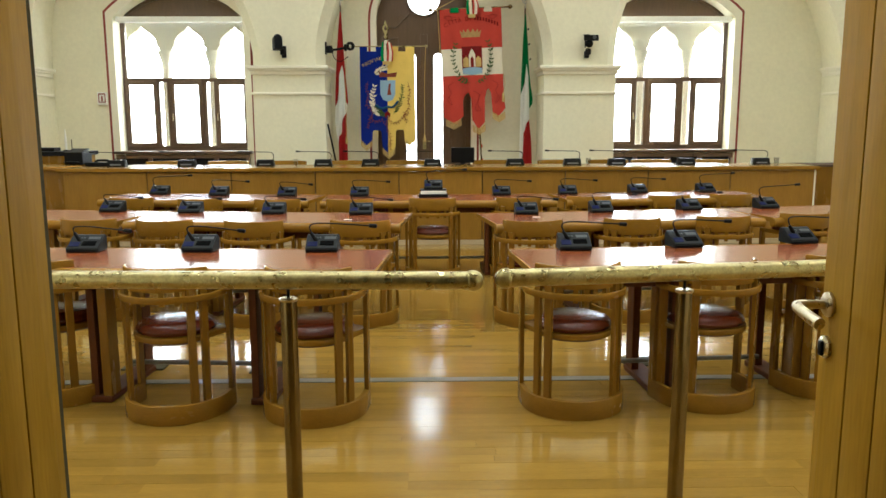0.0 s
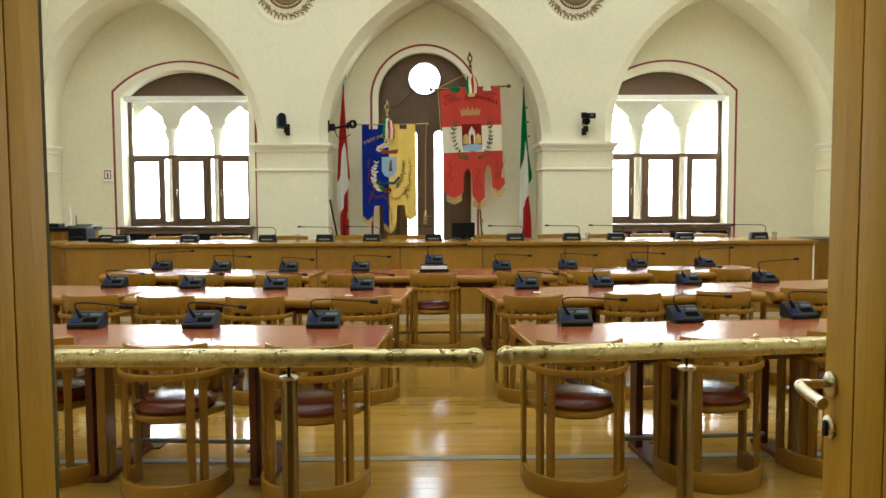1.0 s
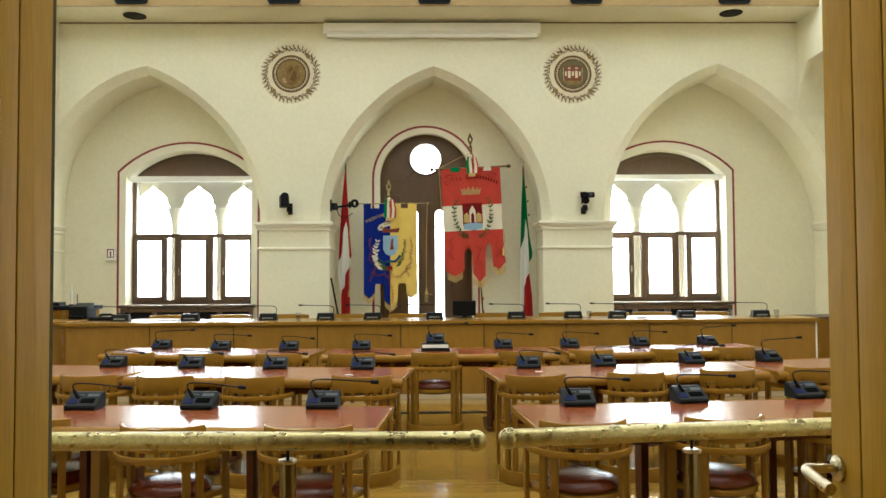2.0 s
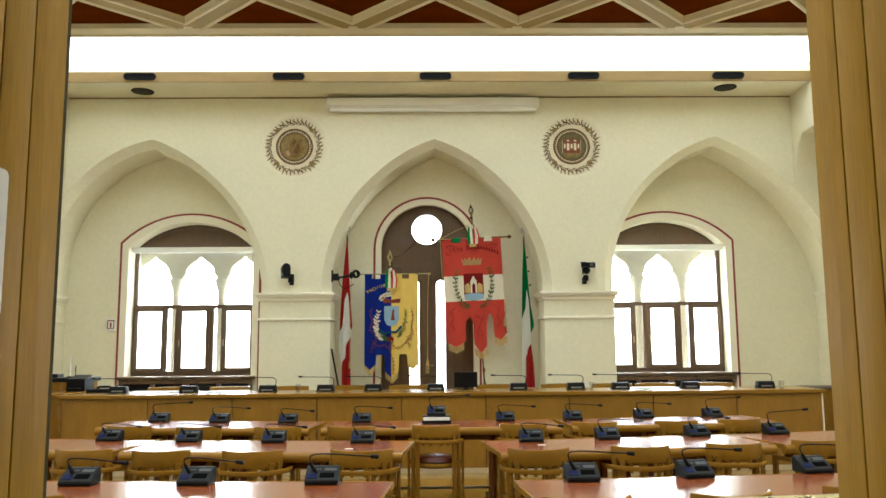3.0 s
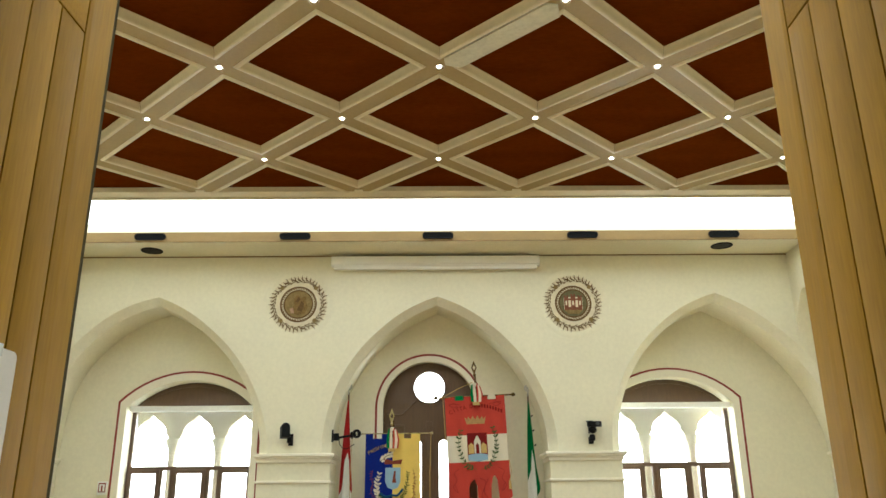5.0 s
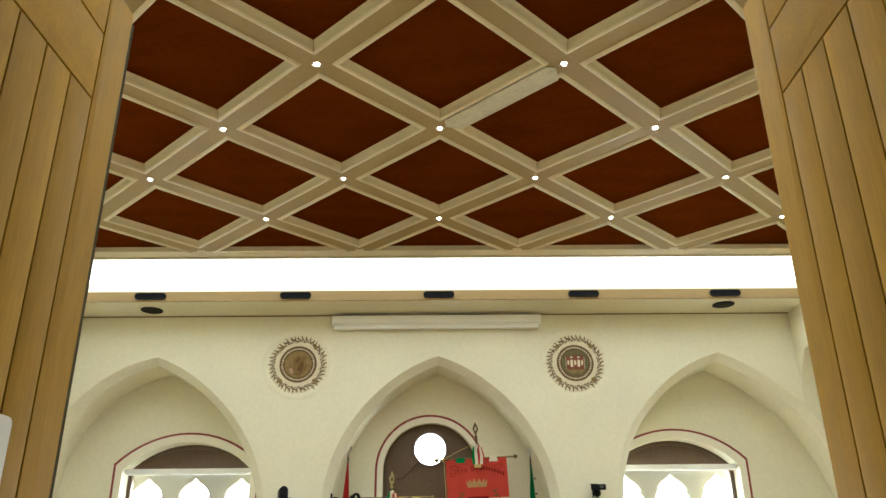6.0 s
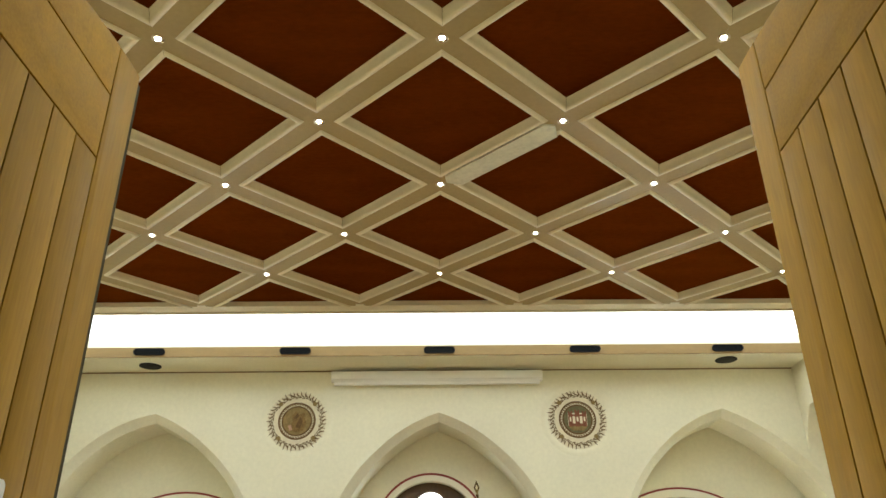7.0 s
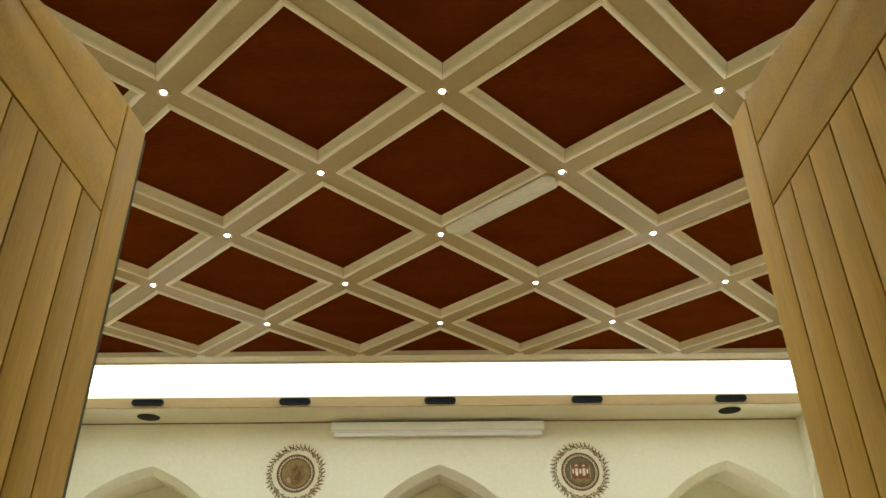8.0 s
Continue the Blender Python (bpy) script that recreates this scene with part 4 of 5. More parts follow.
NECKS = {
    "low": ((-0.035, 0.0, 0.056), (-0.062, 0.0, 0.100), (-0.075, 0.005, 0.128), (-0.052, 0.01, 0.142), (0.04, 0.015, 0.139), (0.235, 0.01, 0.118)),
    "level": ((-0.035, 0.0, 0.056), (-0.062, 0.0, 0.105), (-0.074, 0.005, 0.140), (-0.045, 0.01, 0.158), (0.05, 0.015, 0.158), (0.285, 0.02, 0.142)),
    "high": ((-0.035, 0.0, 0.056), (-0.060, 0.0, 0.112), (-0.070, 0.005, 0.158), (-0.035, 0.01, 0.180), (0.06, 0.015, 0.186), (0.31, 0.02, 0.196)),
}
made = {}


def put_microphone(x, y, z, a, kind, label):
    m = pose(x, y, z, 0, 0, a)
    if kind in made:
        return tagged(copy_thing(made[kind], m), label)
    made[kind] = microphone(m, label, NECKS[kind])
    return made[kind]


MICS = (
    ((-2.005, 4.66, -2, "low"), (-1.335, 4.64, -3, "low"), (-0.615, 4.62, 0, "level"), (0.865, 4.63, 2, "level"), (1.545, 4.71, 10, "level"), (2.30, 4.84, 10, "level")),
    ((-2.70, 6.80, -4, "low"), (-2.00, 6.68, -2, "low"), (-1.28, 6.58, 0, "low"), (-0.55, 6.50, 0, "low"), (0.81, 6.48, 0, "low"), (1.45, 6.58, 4, "level"), (2.24, 6.72, 10, "level"), (2.95, 6.83, 12, "high")),
    ((-2.86, 8.47, 0, "high"), (-2.19, 8.31, 0, "level"), (-1.46, 8.20, 0, "low"), (-0.71, 8.20, 0, "level"), (0.055, 8.07, 0, "high"), (0.765, 8.22, 0, "level"), (1.47, 8.28, 0, "level"), (2.24, 8.40, 5, "level"), (3.0, 8.48, 8, "high")),
)
for row, name in zip(MICS, ("first", "second", "third")):
    for x, y, a, kind in row:
        on_box = name == "third" and abs(x) < 0.1
        put_microphone(x, y, 0.828 if on_box else 0.752, a, kind, "charcoal gooseneck microphone on a %s-row table" % name if not on_box else "charcoal gooseneck microphone raised on a black box")
b = thing("document_box", pose(0.055, 8.07, 0.752), "black box with a white sheet under the aisle microphone", "box")
part("case", box(-0.145, 0.145, -0.10, 0.09, 0.0, 0.03, 0.004), BLACK, b)
part("paper_stack", box(-0.13, 0.13, -0.09, 0.085, 0.03, 0.064, 0.003), PAPER, b)
part("cover", box(-0.135, 0.135, -0.085, 0.09, 0.064, 0.075, 0.003), BLACK, b)
for x, y in ((-0.62, 6.10), (0.86, 6.22), (0.69, 7.75)):
    single("paper_slip", box(x - 0.03, x + 0.03, y - 0.02, y + 0.02, 0.7522, 0.7545), PAPER, "small white paper slip on a table", "paper", group="paper slips")

# ---- the podium desk ----
PX0, PX1, PYF, PZ = -4.45, 4.785, 9.70, 0.96
p = thing("podium_desk", pose(0, 0, 0), "long honey beech council podium desk with panelled front", "desk")
joints = [-4.45, -3.432, -2.407, -1.383, -0.358, 0.667, 1.690, 2.716, 3.740, 4.785]
part("carcass", box(PX0 + 0.01, PX1 - 0.01, PYF + 0.026, PYF + 0.05, 0.02, PZ - 0.05), GROOVE, p)
for a, c in zip(joints, joints[1:]):
    part("front_panel", box(a + 0.006, c - 0.006, PYF, PYF + 0.024, 0.06, PZ - 0.052, 0.002), PODIUM, p)
part("desk_top", box(PX0 - 0.06, PX1 + 0.05, PYF - 0.035, PYF + 0.75, PZ - 0.045, PZ, 0.008), BEECH_H, p, "glossy beech desk top")
part("plinth", box(PX0 + 0.03, PX1 - 0.03, PYF - 0.004, PYF + 0.05, 0.0, 0.058, 0.003), PLINTH, p, "pale plinth")
for x in (PX0, PX1 - 0.03):
    part("side_panel", box(x, x + 0.03, PYF + 0.003, PYF + 0.72, 0.0, PZ - 0.046, 0.003), BEECH_H, p)
part("end_strip", box(PX1 + 0.001, PX1 + 0.02, PYF - 0.002, PYF + 0.02, 0.02, PZ - 0.05, 0.002), PLASTER_PALE, p)
s = thing("side_desk", pose(0, 0, 0), "lower beech return desk beside the podium", "desk")
part("front_panel", box(-6.0, -4.56, 9.95, 9.98, 0.02, 0.93, 0.003), BEECH, s)
part("desk_top", box(-6.05, -4.53, 9.90, 10.6, 0.93, 0.97, 0.006), BEECH_H, s)
s = thing("equipment_cabinet", pose(-5.05, 10.75, 0), "beech cabinet with dark top behind the podium", "cabinet")
part("body", box(-0.42, 0.36, 0.0, 0.5, 0.0, 1.075, 0.004), BEECH, s)
part("top", box(-0.46, 0.40, -0.02, 0.52, 1.075, 1.13, 0.004), BLACK, s)
s = thing("low_cabinet", pose(5.6, 10.6, 0), "dark-topped beech cabinet beside the podium", "cabinet")
part("body", box(-0.45, 0.5, 0.0, 0.5, 0.0, 0.90, 0.004), BEECH, s)
part("top", box(-0.47, 0.52, -0.02, 0.52, 0.90, 0.93, 0.004), GROOVE, s)


def desk_microphone(m, label):
    """Seen from behind: a box with a name plate whose writing cannot be read."""
    g = thing("podium_microphone", m, label, "microphone", "podium microphones")
    part("housing", moved(plate([(-0.115, 0), (0.115, 0), (0.098, 0.085), (-0.098, 0.085)], [], 0.11, bevel=0.006), pose(0, -0.05, 0)), PLASTIC, g)
    part("name_plate", moved(box(-0.085, 0.085, -0.004, 0.0, 0.012, 0.045, 0.001), pose(0, -0.05, 0)), BLACK, g)
    part("name_bar", box(-0.07, 0.07, -0.0565, -0.054, 0.02, 0.036), PLATE, g)
    pts = smooth_line([(0.09, 0.02, 0.08), (0.10, 0.02, 0.14), (0.06, 0.02, 0.175), (-0.06, 0.02, 0.18), (-0.30, 0.02, 0.185)], 6)
    part("gooseneck", tube(pts, 0.0045, 8), BLACK, g)
    part("capsule", tube([(-0.29, 0.02, 0.185), (-0.30, 0.02, 0.185), (-0.345, 0.02, 0.187), (-0.35, 0.02, 0.187)], [0.005, 0.010, 0.011, 0.005], 10), BLACK, g)
    return g


mic = None
for x in (-3.93, -3.05, -2.06, -1.33, -0.73, 0.06, 1.11, 1.84, 2.41, 3.30, 4.26):
    m = pose(x, 10.08, PZ)
    text = "charcoal gooseneck microphone with name plate on the podium"
    if mic is None:
        mic = desk_microphone(m, text)
    else:
        copy_thing(mic, m)

s = thing("monitor", pose(0.45, 10.28, PZ), "black flat monitor standing on the podium", "monitor")
part("screen_back", moved(box(-0.15, 0.15, -0.02, 0.02, 0.03, 0.225, 0.008), pose(0, 0, 0, 6)), BLACK, s)
part("stand", box(-0.03, 0.03, 0.0, 0.04, 0.01, 0.10, 0.004), BLACK, s)
part("foot", box(-0.10, 0.10, -0.05, 0.09, 0.0, 0.012, 0.004), BLACK, s)
# added small glasses that stand in for glints on the chair backs
glint_glass = None
for x, y in ((-1.70, 10.2), (2.07, 10.2), (3.92, 10.2), (4.50, 10.15)):
    m = pose(x, y, PZ)
    if glint_glass is None:
        glint_glass = single("glint_glass", lathe([(0.024, 0.0), (0.026, 0.002), (0.032, 0.085), (0.030, 0.085), (0.025, 0.006), (0.004, 0.005)], 16), GLASS, "small clear glass added as a glint of the chair backs", "cup", m, "cups on the podium")
    else:
        copy_thing(glint_glass, m)
for x, w in ((-3.55, 0.55), (-2.6, 0.5), (2.9, 0.55), (3.65, 0.3)):
    single("document", box(x - w / 2, x + w / 2, 10.15, 10.40, PZ + 0.002, PZ + 0.010, 0.002), PAPER, "white papers lying on the podium", "paper", group="papers on the podium")

# chairs behind the podium, of which the back tops show
high = None
for x in (-3.6, -2.75, -1.96, -1.15, -0.3, 0.90, 1.8, 2.5, 3.1, 3.9):
    m = pose(x, 10.85, 0, 0, 0, 180)
    if high is None:
        high = barrel_chair(m, 1.255, "larger round beech chair behind the podium desk", "chairs behind the podium")
    else:
        copy_thing(high, m)

s = thing("printer", pose(-4.62, 10.55, 0.97), "black office printer and telephone on the side desk", "printer")
part("body", box(-0.12, 0.12, -0.15, 0.15, 0.0, 0.16, 0.012), BLACK, s)
part("lid", moved(box(-0.12, 0.10, -0.15, 0.14, 0.0, 0.02, 0.006), pose(0, 0.0, 0.165, 9)), BLACK, s)
part("tray", moved(box(-0.10, 0.08, -0.22, -0.15, 0.03, 0.045, 0.003), pose(0, 0, 0)), BLACK, s)
s = thing("telephone", pose(-4.18, 10.25, PZ), "black desk telephone with coiled cord on the podium", "telephone")
part("base", box(-0.20, 0.11, -0.08, 0.08, 0.0, 0.05, 0.01), BLACK, s)
part("handset", tube([(-0.09, 0.0, 0.055), (-0.06, 0.0, 0.075), (0.06, 0.0, 0.075), (0.09, 0.0, 0.055)], [0.02, 0.016, 0.016, 0.02], 10), BLACK, s)
part("cord", tube(smooth_line([(0.10, 0, 0.02), (0.17, -0.02, 0.09), (0.23, 0, 0.08), (0.26, 0.02, 0.0)], 5), 0.007, 8), BLACK, s)
s = thing("candle", pose(-4.95, 10.95, 1.13), "slender white candle on the cabinet", "candle")
part("wax", lathe([(0.016, 0.0), (0.016, 0.16), (0.004, 0.30)], 12), PAPER, s)
part("holder", lathe([(0.04, 0.0), (0.04, 0.01), (0.02, 0.02)], 16), BLACK, s)
s = thing("radio_unit", pose(-5.2, 10.95, 1.13), "black radio receiver with short aerials on the cabinet", "receiver")
part("case", box(-0.13, 0.13, -0.10, 0.10, 0.0, 0.05, 0.005), BLACK, s)
part("aerial", tube([(0.33, 0, 0.0), (0.33, 0, 0.16)], 0.006, 8), BLACK, s)

# ---- banners and flags under the middle arch ----


def wavy(bm, wave, dy, step=0.05):
    """Cuts a flat cloth piece into strips and lays it in soft folds."""
    us = [v.co.x for v in bm.verts]
    vs = [v.co.z for v in bm.verts]
    for axis, lo, hi, st in ((0, min(us), max(us), step), (2, min(vs), max(vs), step * 3)):
        q = math.ceil(lo / st + 0.01) * st
        while q < hi - 0.002:
            co = [0, 0, 0]
            no = [0, 0, 0]
            co[axis], no[axis] = q, 1
            bmesh.ops.bisect_plane(bm, geom=list(bm.verts) + list(bm.edges) + list(bm.faces), plane_co=co, plane_no=no, dist=1e-5)
            q += st
    for v in bm.verts:
        v.co.y += dy + wave(v.co.x, v.co.z)
    return bm


def wave_red(u, v):
    return 0.020 * math.sin(u * 10 + 0.8) * (0.25 + 0.75 * min(1, -v / 1.2)) + 0.007 * math.sin(u * 24 + v * 3)


def wave_blue(u, v):
    return 0.014 * math.sin(u * 12 + 2.0) * (0.3 + 0.7 * min(1, -v / 1.0)) + 0.005 * math.sin(u * 27 + v * 2)


def applique(name, outline, mat, parent, wave, lift, label="", holes=()):
    return part(name, wavy(plate(outline, list(holes), 0.003), wave, -0.004 * lift), mat, parent, label)


def leaf_shape(u, v, angle, length, width):
    c, s = math.cos(radians(angle)), math.sin(radians(angle))
    pts = [(0, 0), (0.35, 0.5), (0.7, 0.4), (1, 0), (0.7, -0.4), (0.35, -0.5)]
    return [(u + c * a * length - s * b * width, v + s * a * length + c * b * width) for a, b in pts]


def branch(parent, wave, pts, leaf_len, leaf_w, mat, stem_mat, lift, label, fine=5, stem=0.004):
    """A stem with paired leaves, as one embroidered piece."""
    line = smooth_line([(a, 0, b) for a, b in pts], fine)
    bm = bmesh.new()
    rnd = random.Random(round(1000 * abs(pts[0][0] + 3 * pts[0][1])))
    for i, q in enumerate(line[1:], 1):
        d = q - line[i - 1]
        a = math.degrees(math.atan2(d.z, d.x))
        for side in (-1, 1):
            turn, size = rnd.uniform(32, 68), rnd.uniform(0.7, 1.25)
            join(bm, chip(leaf_shape(q.x, q.z, a + side * turn, leaf_len * size, leaf_w * size), 0.003))
    for v in bm.verts:
        v.co.y += -0.004 * lift + wave(v.co.x, v.co.z)
    ob = tagged(part("laurel", bm, mat, parent, label), kind="stuff")
    stalk = tube([(q.x, -0.004 * lift + wave(q.x, q.z), q.z) for q in line], stem, 6)
    part("stem", stalk, stem_mat, ob)
    return ob


def scroll(parent, wave, pts, radius, mat, lift):
    line = smooth_line([(a, 0, b) for a, b in pts], 6)
    part("scrollwork", tube([(q.x, -0.004 * lift - 0.001 + wave(q.x, q.z), q.z) for q in line], radius, 6), mat, parent)


def letters(text, place, size, mat, parent, wave, lift, name="lettering", label=""):
    """Letters one by one; place(i) gives u, v and the turn of each."""
    bm = bmesh.new()
    for i, ch in enumerate(text):
        if ch == " ":
            continue
        cu = bpy.data.curves.new("letter", "FONT")
        cu.body, cu.size, cu.extrude, cu.align_x, cu.resolution_u = ch, size, 0.0015, "CENTER", 3
        ob = bpy.data.objects.new("letter", cu)
        scene.collection.objects.link(ob)
        me = bpy.data.meshes.new_from_object(ob.evaluated_get(bpy.context.evaluated_depsgraph_get()))
        u, v, a = place(i)
        one = bmesh.new()
        one.from_mesh(me)
        one.transform(pose(u, 0, v, 0, -a) @ pose(0, 0, 0, 90))
        join(bm, one)
        bpy.data.objects.remove(ob)
        bpy.data.curves.remove(cu)
        bpy.data.meshes.remove(me)
    for v in bm.verts:
        v.co.y += -0.004 * lift + wave(v.co.x, v.co.z)
    return tagged(part(name, bm, mat, parent, label), kind="stuff")


def finial(parent, x, z, h, mat):
    part("spearhead", moved(plate([(0, 0), (0.02, 0.02), (0.03, 0.25 * h), (0.045, 0.45 * h), (0.02, 0.75 * h), (0, h), (-0.02, 0.75 * h), (-0.045, 0.45 * h), (-0.03, 0.25 * h), (-0.02, 0.02)],
                                  [[(0.008, 0.3 * h), (0.02, 0.45 * h), (0, 0.68 * h), (-0.02, 0.45 * h), (-0.008, 0.3 * h)]], 0.014, bevel=0.003), pose(x, -0.007, z)), mat, parent)
    part("finial_knob", moved(lathe([(0.012, -0.05), (0.02, -0.04), (0.026, -0.02), (0.014, 0.0), (0.012, 0.02)], 14), pose(x, 0, z)), mat, parent)


def tricolour_bow(parent, x, z, h):
    for k, (mat, du, top) in enumerate(((GREEN, -0.05, 0.02), (IVORY, -0.015, 0.03), (RED, 0.025, 0.03), (IVORY, 0.045, 0.01), (RED, 0.062, 0.0))):
        w = 0.026
        line = [(du - w * 0.4 + 0.0, top), (du + w * 0.5, top), (du * 1.35 + w, -h * 0.5), (du * 1.2 + w * 0.9, -h), (du * 1.2 - w * 0.7, -h), (du * 1.35 - w * 0.6, -h * 0.5)]
        part("ribbon", moved(plate(line, [], 0.006), pose(x, -0.045 - 0.006 * (k % 2), z)), mat, parent)
    part("ribbon_fringe", box(x - 0.055, x + 0.05, -0.05, -0.038, z - h - 0.05, z - h, 0.003), GOLD, parent)
    part("ribbon_knot", moved(lathe([(0.01, -0.03), (0.032, -0.015), (0.034, 0.01), (0.012, 0.03)], 12), pose(x, -0.02, z + 0.02)), IVORY, parent)


# the red and white town banner
g = thing("town_banner", pose(0.648, 12.30, 3.205, 0, -2.4), "red and white town banner with crowned shield, laurel and tongued hem", "banner")
W = 0.465
tongues = [(-W, -1.30), (-W, -1.60), (-0.36, -1.68), (-0.27, -1.72), (-0.20, -1.62), (-0.165, -1.60), (-0.165, -1.36), (-0.13, -1.28), (-0.075, -1.24), (-0.035, -1.34), (-0.03, -1.66),
           (0.06, -1.81), (0.16, -1.70), (0.175, -1.34), (0.205, -1.22), (0.235, -1.19), (0.27, -1.26), (0.285, -1.56), (0.36, -1.64), (W + 0.02, -1.50), (W, -1.30)]
merlons = [(W, 0.0), (0.33, 0.0), (0.33, -0.05), (0.20, -0.05), (0.20, 0.0), (-0.16, 0.0), (-0.16, -0.05), (-0.32, -0.05), (-0.32, 0.0), (-W, 0.0)]
part("cloth_top", wavy(plate([(-W, -0.585), (W, -0.585)] + merlons, [], 0.004), wave_red, 0), RED, g, "red cloth field")
part("cloth_band", wavy(plate([(-W, -0.985), (W, -0.985), (W, -0.585), (-W, -0.585)], [], 0.004), wave_red, 0.0005), IVORY, g, "ivory cloth band")
part("cloth_hem", wavy(plate([(W, -0.985), (-W, -0.985)] + tongues, [], 0.004), wave_red, 0), RED, g, "red cloth tongues")
part("hanging_loop", box(-0.30, -0.18, -0.018, 0.018, -0.055, 0.02, 0.006), GREEN, g)
part("hanging_loop", box(0.21, 0.32, -0.018, 0.018, -0.055, 0.02, 0.006), IVORY, g)
part("cross_bar", tube([(-W - 0.10, 0.012, 0.005), (W + 0.16, 0.012, 0.005)], 0.014, 10), BRASS_DARK, g)
for s in (-1, 1):
    part("bar_knob", moved(lathe([(0.012, -0.03), (0.03, -0.015), (0.032, 0.01), (0.012, 0.035)], 14), pose(s * (W + 0.14) - (0.06 if s < 0 else -0.02) * 0 , 0.012, 0.005, 0, 90)), BRASS_DARK, g)
part("pole", tube([(0.11, 0.05, -3.18), (0.03, 0.03, 0.33)], 0.014, 12), BRASS_DARK, g)
for k in range(7):
    part("pole_band", tube([(0.108 - 0.0016 * k, 0.05, -2.75 + 0.11 * k), (0.107 - 0.0016 * k, 0.05, -2.70 + 0.11 * k)], 0.017, 12), (RED, IVORY)[k % 2], g)
finial(g, 0.02, 0.36, 0.20, BRASS_DARK)
tricolour_bow(g, 0.02, 0.16, 0.25)
part("cord", tube([(-0.52, 0.0, 0.0), (-0.25, -0.01, 0.13), (-0.02, -0.01, 0.22)], 0.005, 6), GOLD, g)
part("cord", tube([(-W - 0.03, 0.0, 0.0), (-W - 0.02, 0.0, -0.6), (-W - 0.025, 0.0, -1.25)], 0.005, 6), GOLD, g)
part("cord", tube([(W + 0.005, -0.02, -0.98), (W + 0.02, -0.03, -1.15), (W - 0.01, -0.03, -1.28)], 0.005, 6), GOLD, g)
part("tassel", moved(lathe([(0.006, 0.0), (0.018, -0.02), (0.022, -0.13), (0.01, -0.14)], 12), pose(W - 0.01, -0.03, -1.27)), GOLD, g)
for a, b, v in ((-0.44, -0.20, -1.66), (-0.03, 0.17, -1.76), (0.28, 0.48, -1.58)):
    bm = bmesh.new()
    for k in range(14):
        u = a + (b - a) * (k + 0.5) / 14
        sag = 0.06 * (1 - abs(2 * (k + 0.5) / 14 - 1))
        box(u - 0.005, u + 0.005, wave_red(u, v) - 0.006, wave_red(u, v) + 0.008, v - sag - 0.075, v - sag + 0.03, 0.0, bm)
    part("fringe", bm, GOLD, g)
crown = [(-0.15, -0.42), (0.13, -0.42), (0.155, -0.31), (0.115, -0.35), (0.10, -0.30), (0.06, -0.35), (0.03, -0.29), (-0.01, -0.35), (-0.05, -0.29), (-0.08, -0.35), (-0.12, -0.30), (-0.135, -0.35), (-0.175, -0.31)]
applique("crown", crown, GOLDDARK, g, wave_red, 1, "gold embroidered mural crown")
shield = [(-0.155, -0.555), (0.155, -0.555), (0.155, -0.90), (0.12, -0.96), (0.0, -0.985), (-0.12, -0.96), (-0.155, -0.90)]
ob = applique("shield", shield, REDDARK, g, wave_red, 1, "dark red shield with white gate and water")
applique("gate_tower", [(-0.05, -0.86), (-0.05, -0.68), (-0.02, -0.62), (0.0, -0.59), (0.02, -0.62), (0.05, -0.68), (0.05, -0.86), (0.025, -0.86), (0.025, -0.74), (0, -0.70), (-0.025, -0.74), (-0.025, -0.86)], IVORY, ob, wave_red, 2)
applique("gate_wing", [(-0.14, -0.86), (-0.14, -0.74), (-0.09, -0.70), (-0.055, -0.74), (-0.055, -0.86)], GOLD, ob, wave_red, 2)
applique("gate_wing", [(0.055, -0.86), (0.055, -0.74), (0.09, -0.70), (0.14, -0.74), (0.14, -0.86)], GOLD, ob, wave_red, 2)
applique("water", [(-0.15, -0.96), (-0.15, -0.88), (-0.05, -0.865), (0.05, -0.865), (0.15, -0.88), (0.15, -0.96), (0.0, -0.98)], SKYBLUE, ob, wave_red, 2)
branch(g, wave_red, ((-0.04, -1.10), (-0.17, -1.04), (-0.26, -0.88), (-0.29, -0.70), (-0.25, -0.52)), 0.058, 0.024, LEAFGREEN, LEAFGREEN, 2, "olive embroidered laurel branch", 3, 0.003)
branch(g, wave_red, ((0.04, -1.10), (0.17, -1.04), (0.26, -0.88), (0.29, -0.70), (0.25, -0.50)), 0.058, 0.024, LEAFGREEN, LEAFGREEN, 2, "olive embroidered laurel branch", 3, 0.003)
letters("CITT\u00c0 DI", lambda i: (-0.37 + i * 0.052, -0.255 + 0.085 * (i / 7) ** 0.6, 26 - 4 * i), 0.085, REDDARK, g, wave_red, 1, label="dark red embroidered letters")
for k in range(9):
    u = 0.055 + k * 0.042
    v = -0.165 - 0.10 * (k / 8) ** 1.5
    applique("letter_bar", [(u, v), (u + 0.025, v - 0.004), (u + 0.025, v + 0.05), (u, v + 0.055)], REDDARK, g, wave_red, 1)
for s in (-1, 1):
    scroll(g, wave_red, [(s * 0.40, -0.13), (s * 0.33, -0.09), (s * 0.28, -0.13), (s * 0.34, -0.16), (s * 0.40, -0.10), (s * 0.22, -0.12)], 0.004, RUST, 1)
    scroll(g, wave_red, [(s * 0.30, -1.08), (s * 0.38, -1.14), (s * 0.34, -1.24), (s * 0.40, -1.34), (s * 0.33, -1.42), (s * 0.38, -1.30)], 0.004, RUST, 1)
scroll(g, wave_red, [(0.0, -1.22), (0.09, -1.28), (0.06, -1.42), (0.11, -1.52), (0.02, -1.50), (0.07, -1.36), (0.13, -1.24)], 0.004, RUST, 1)

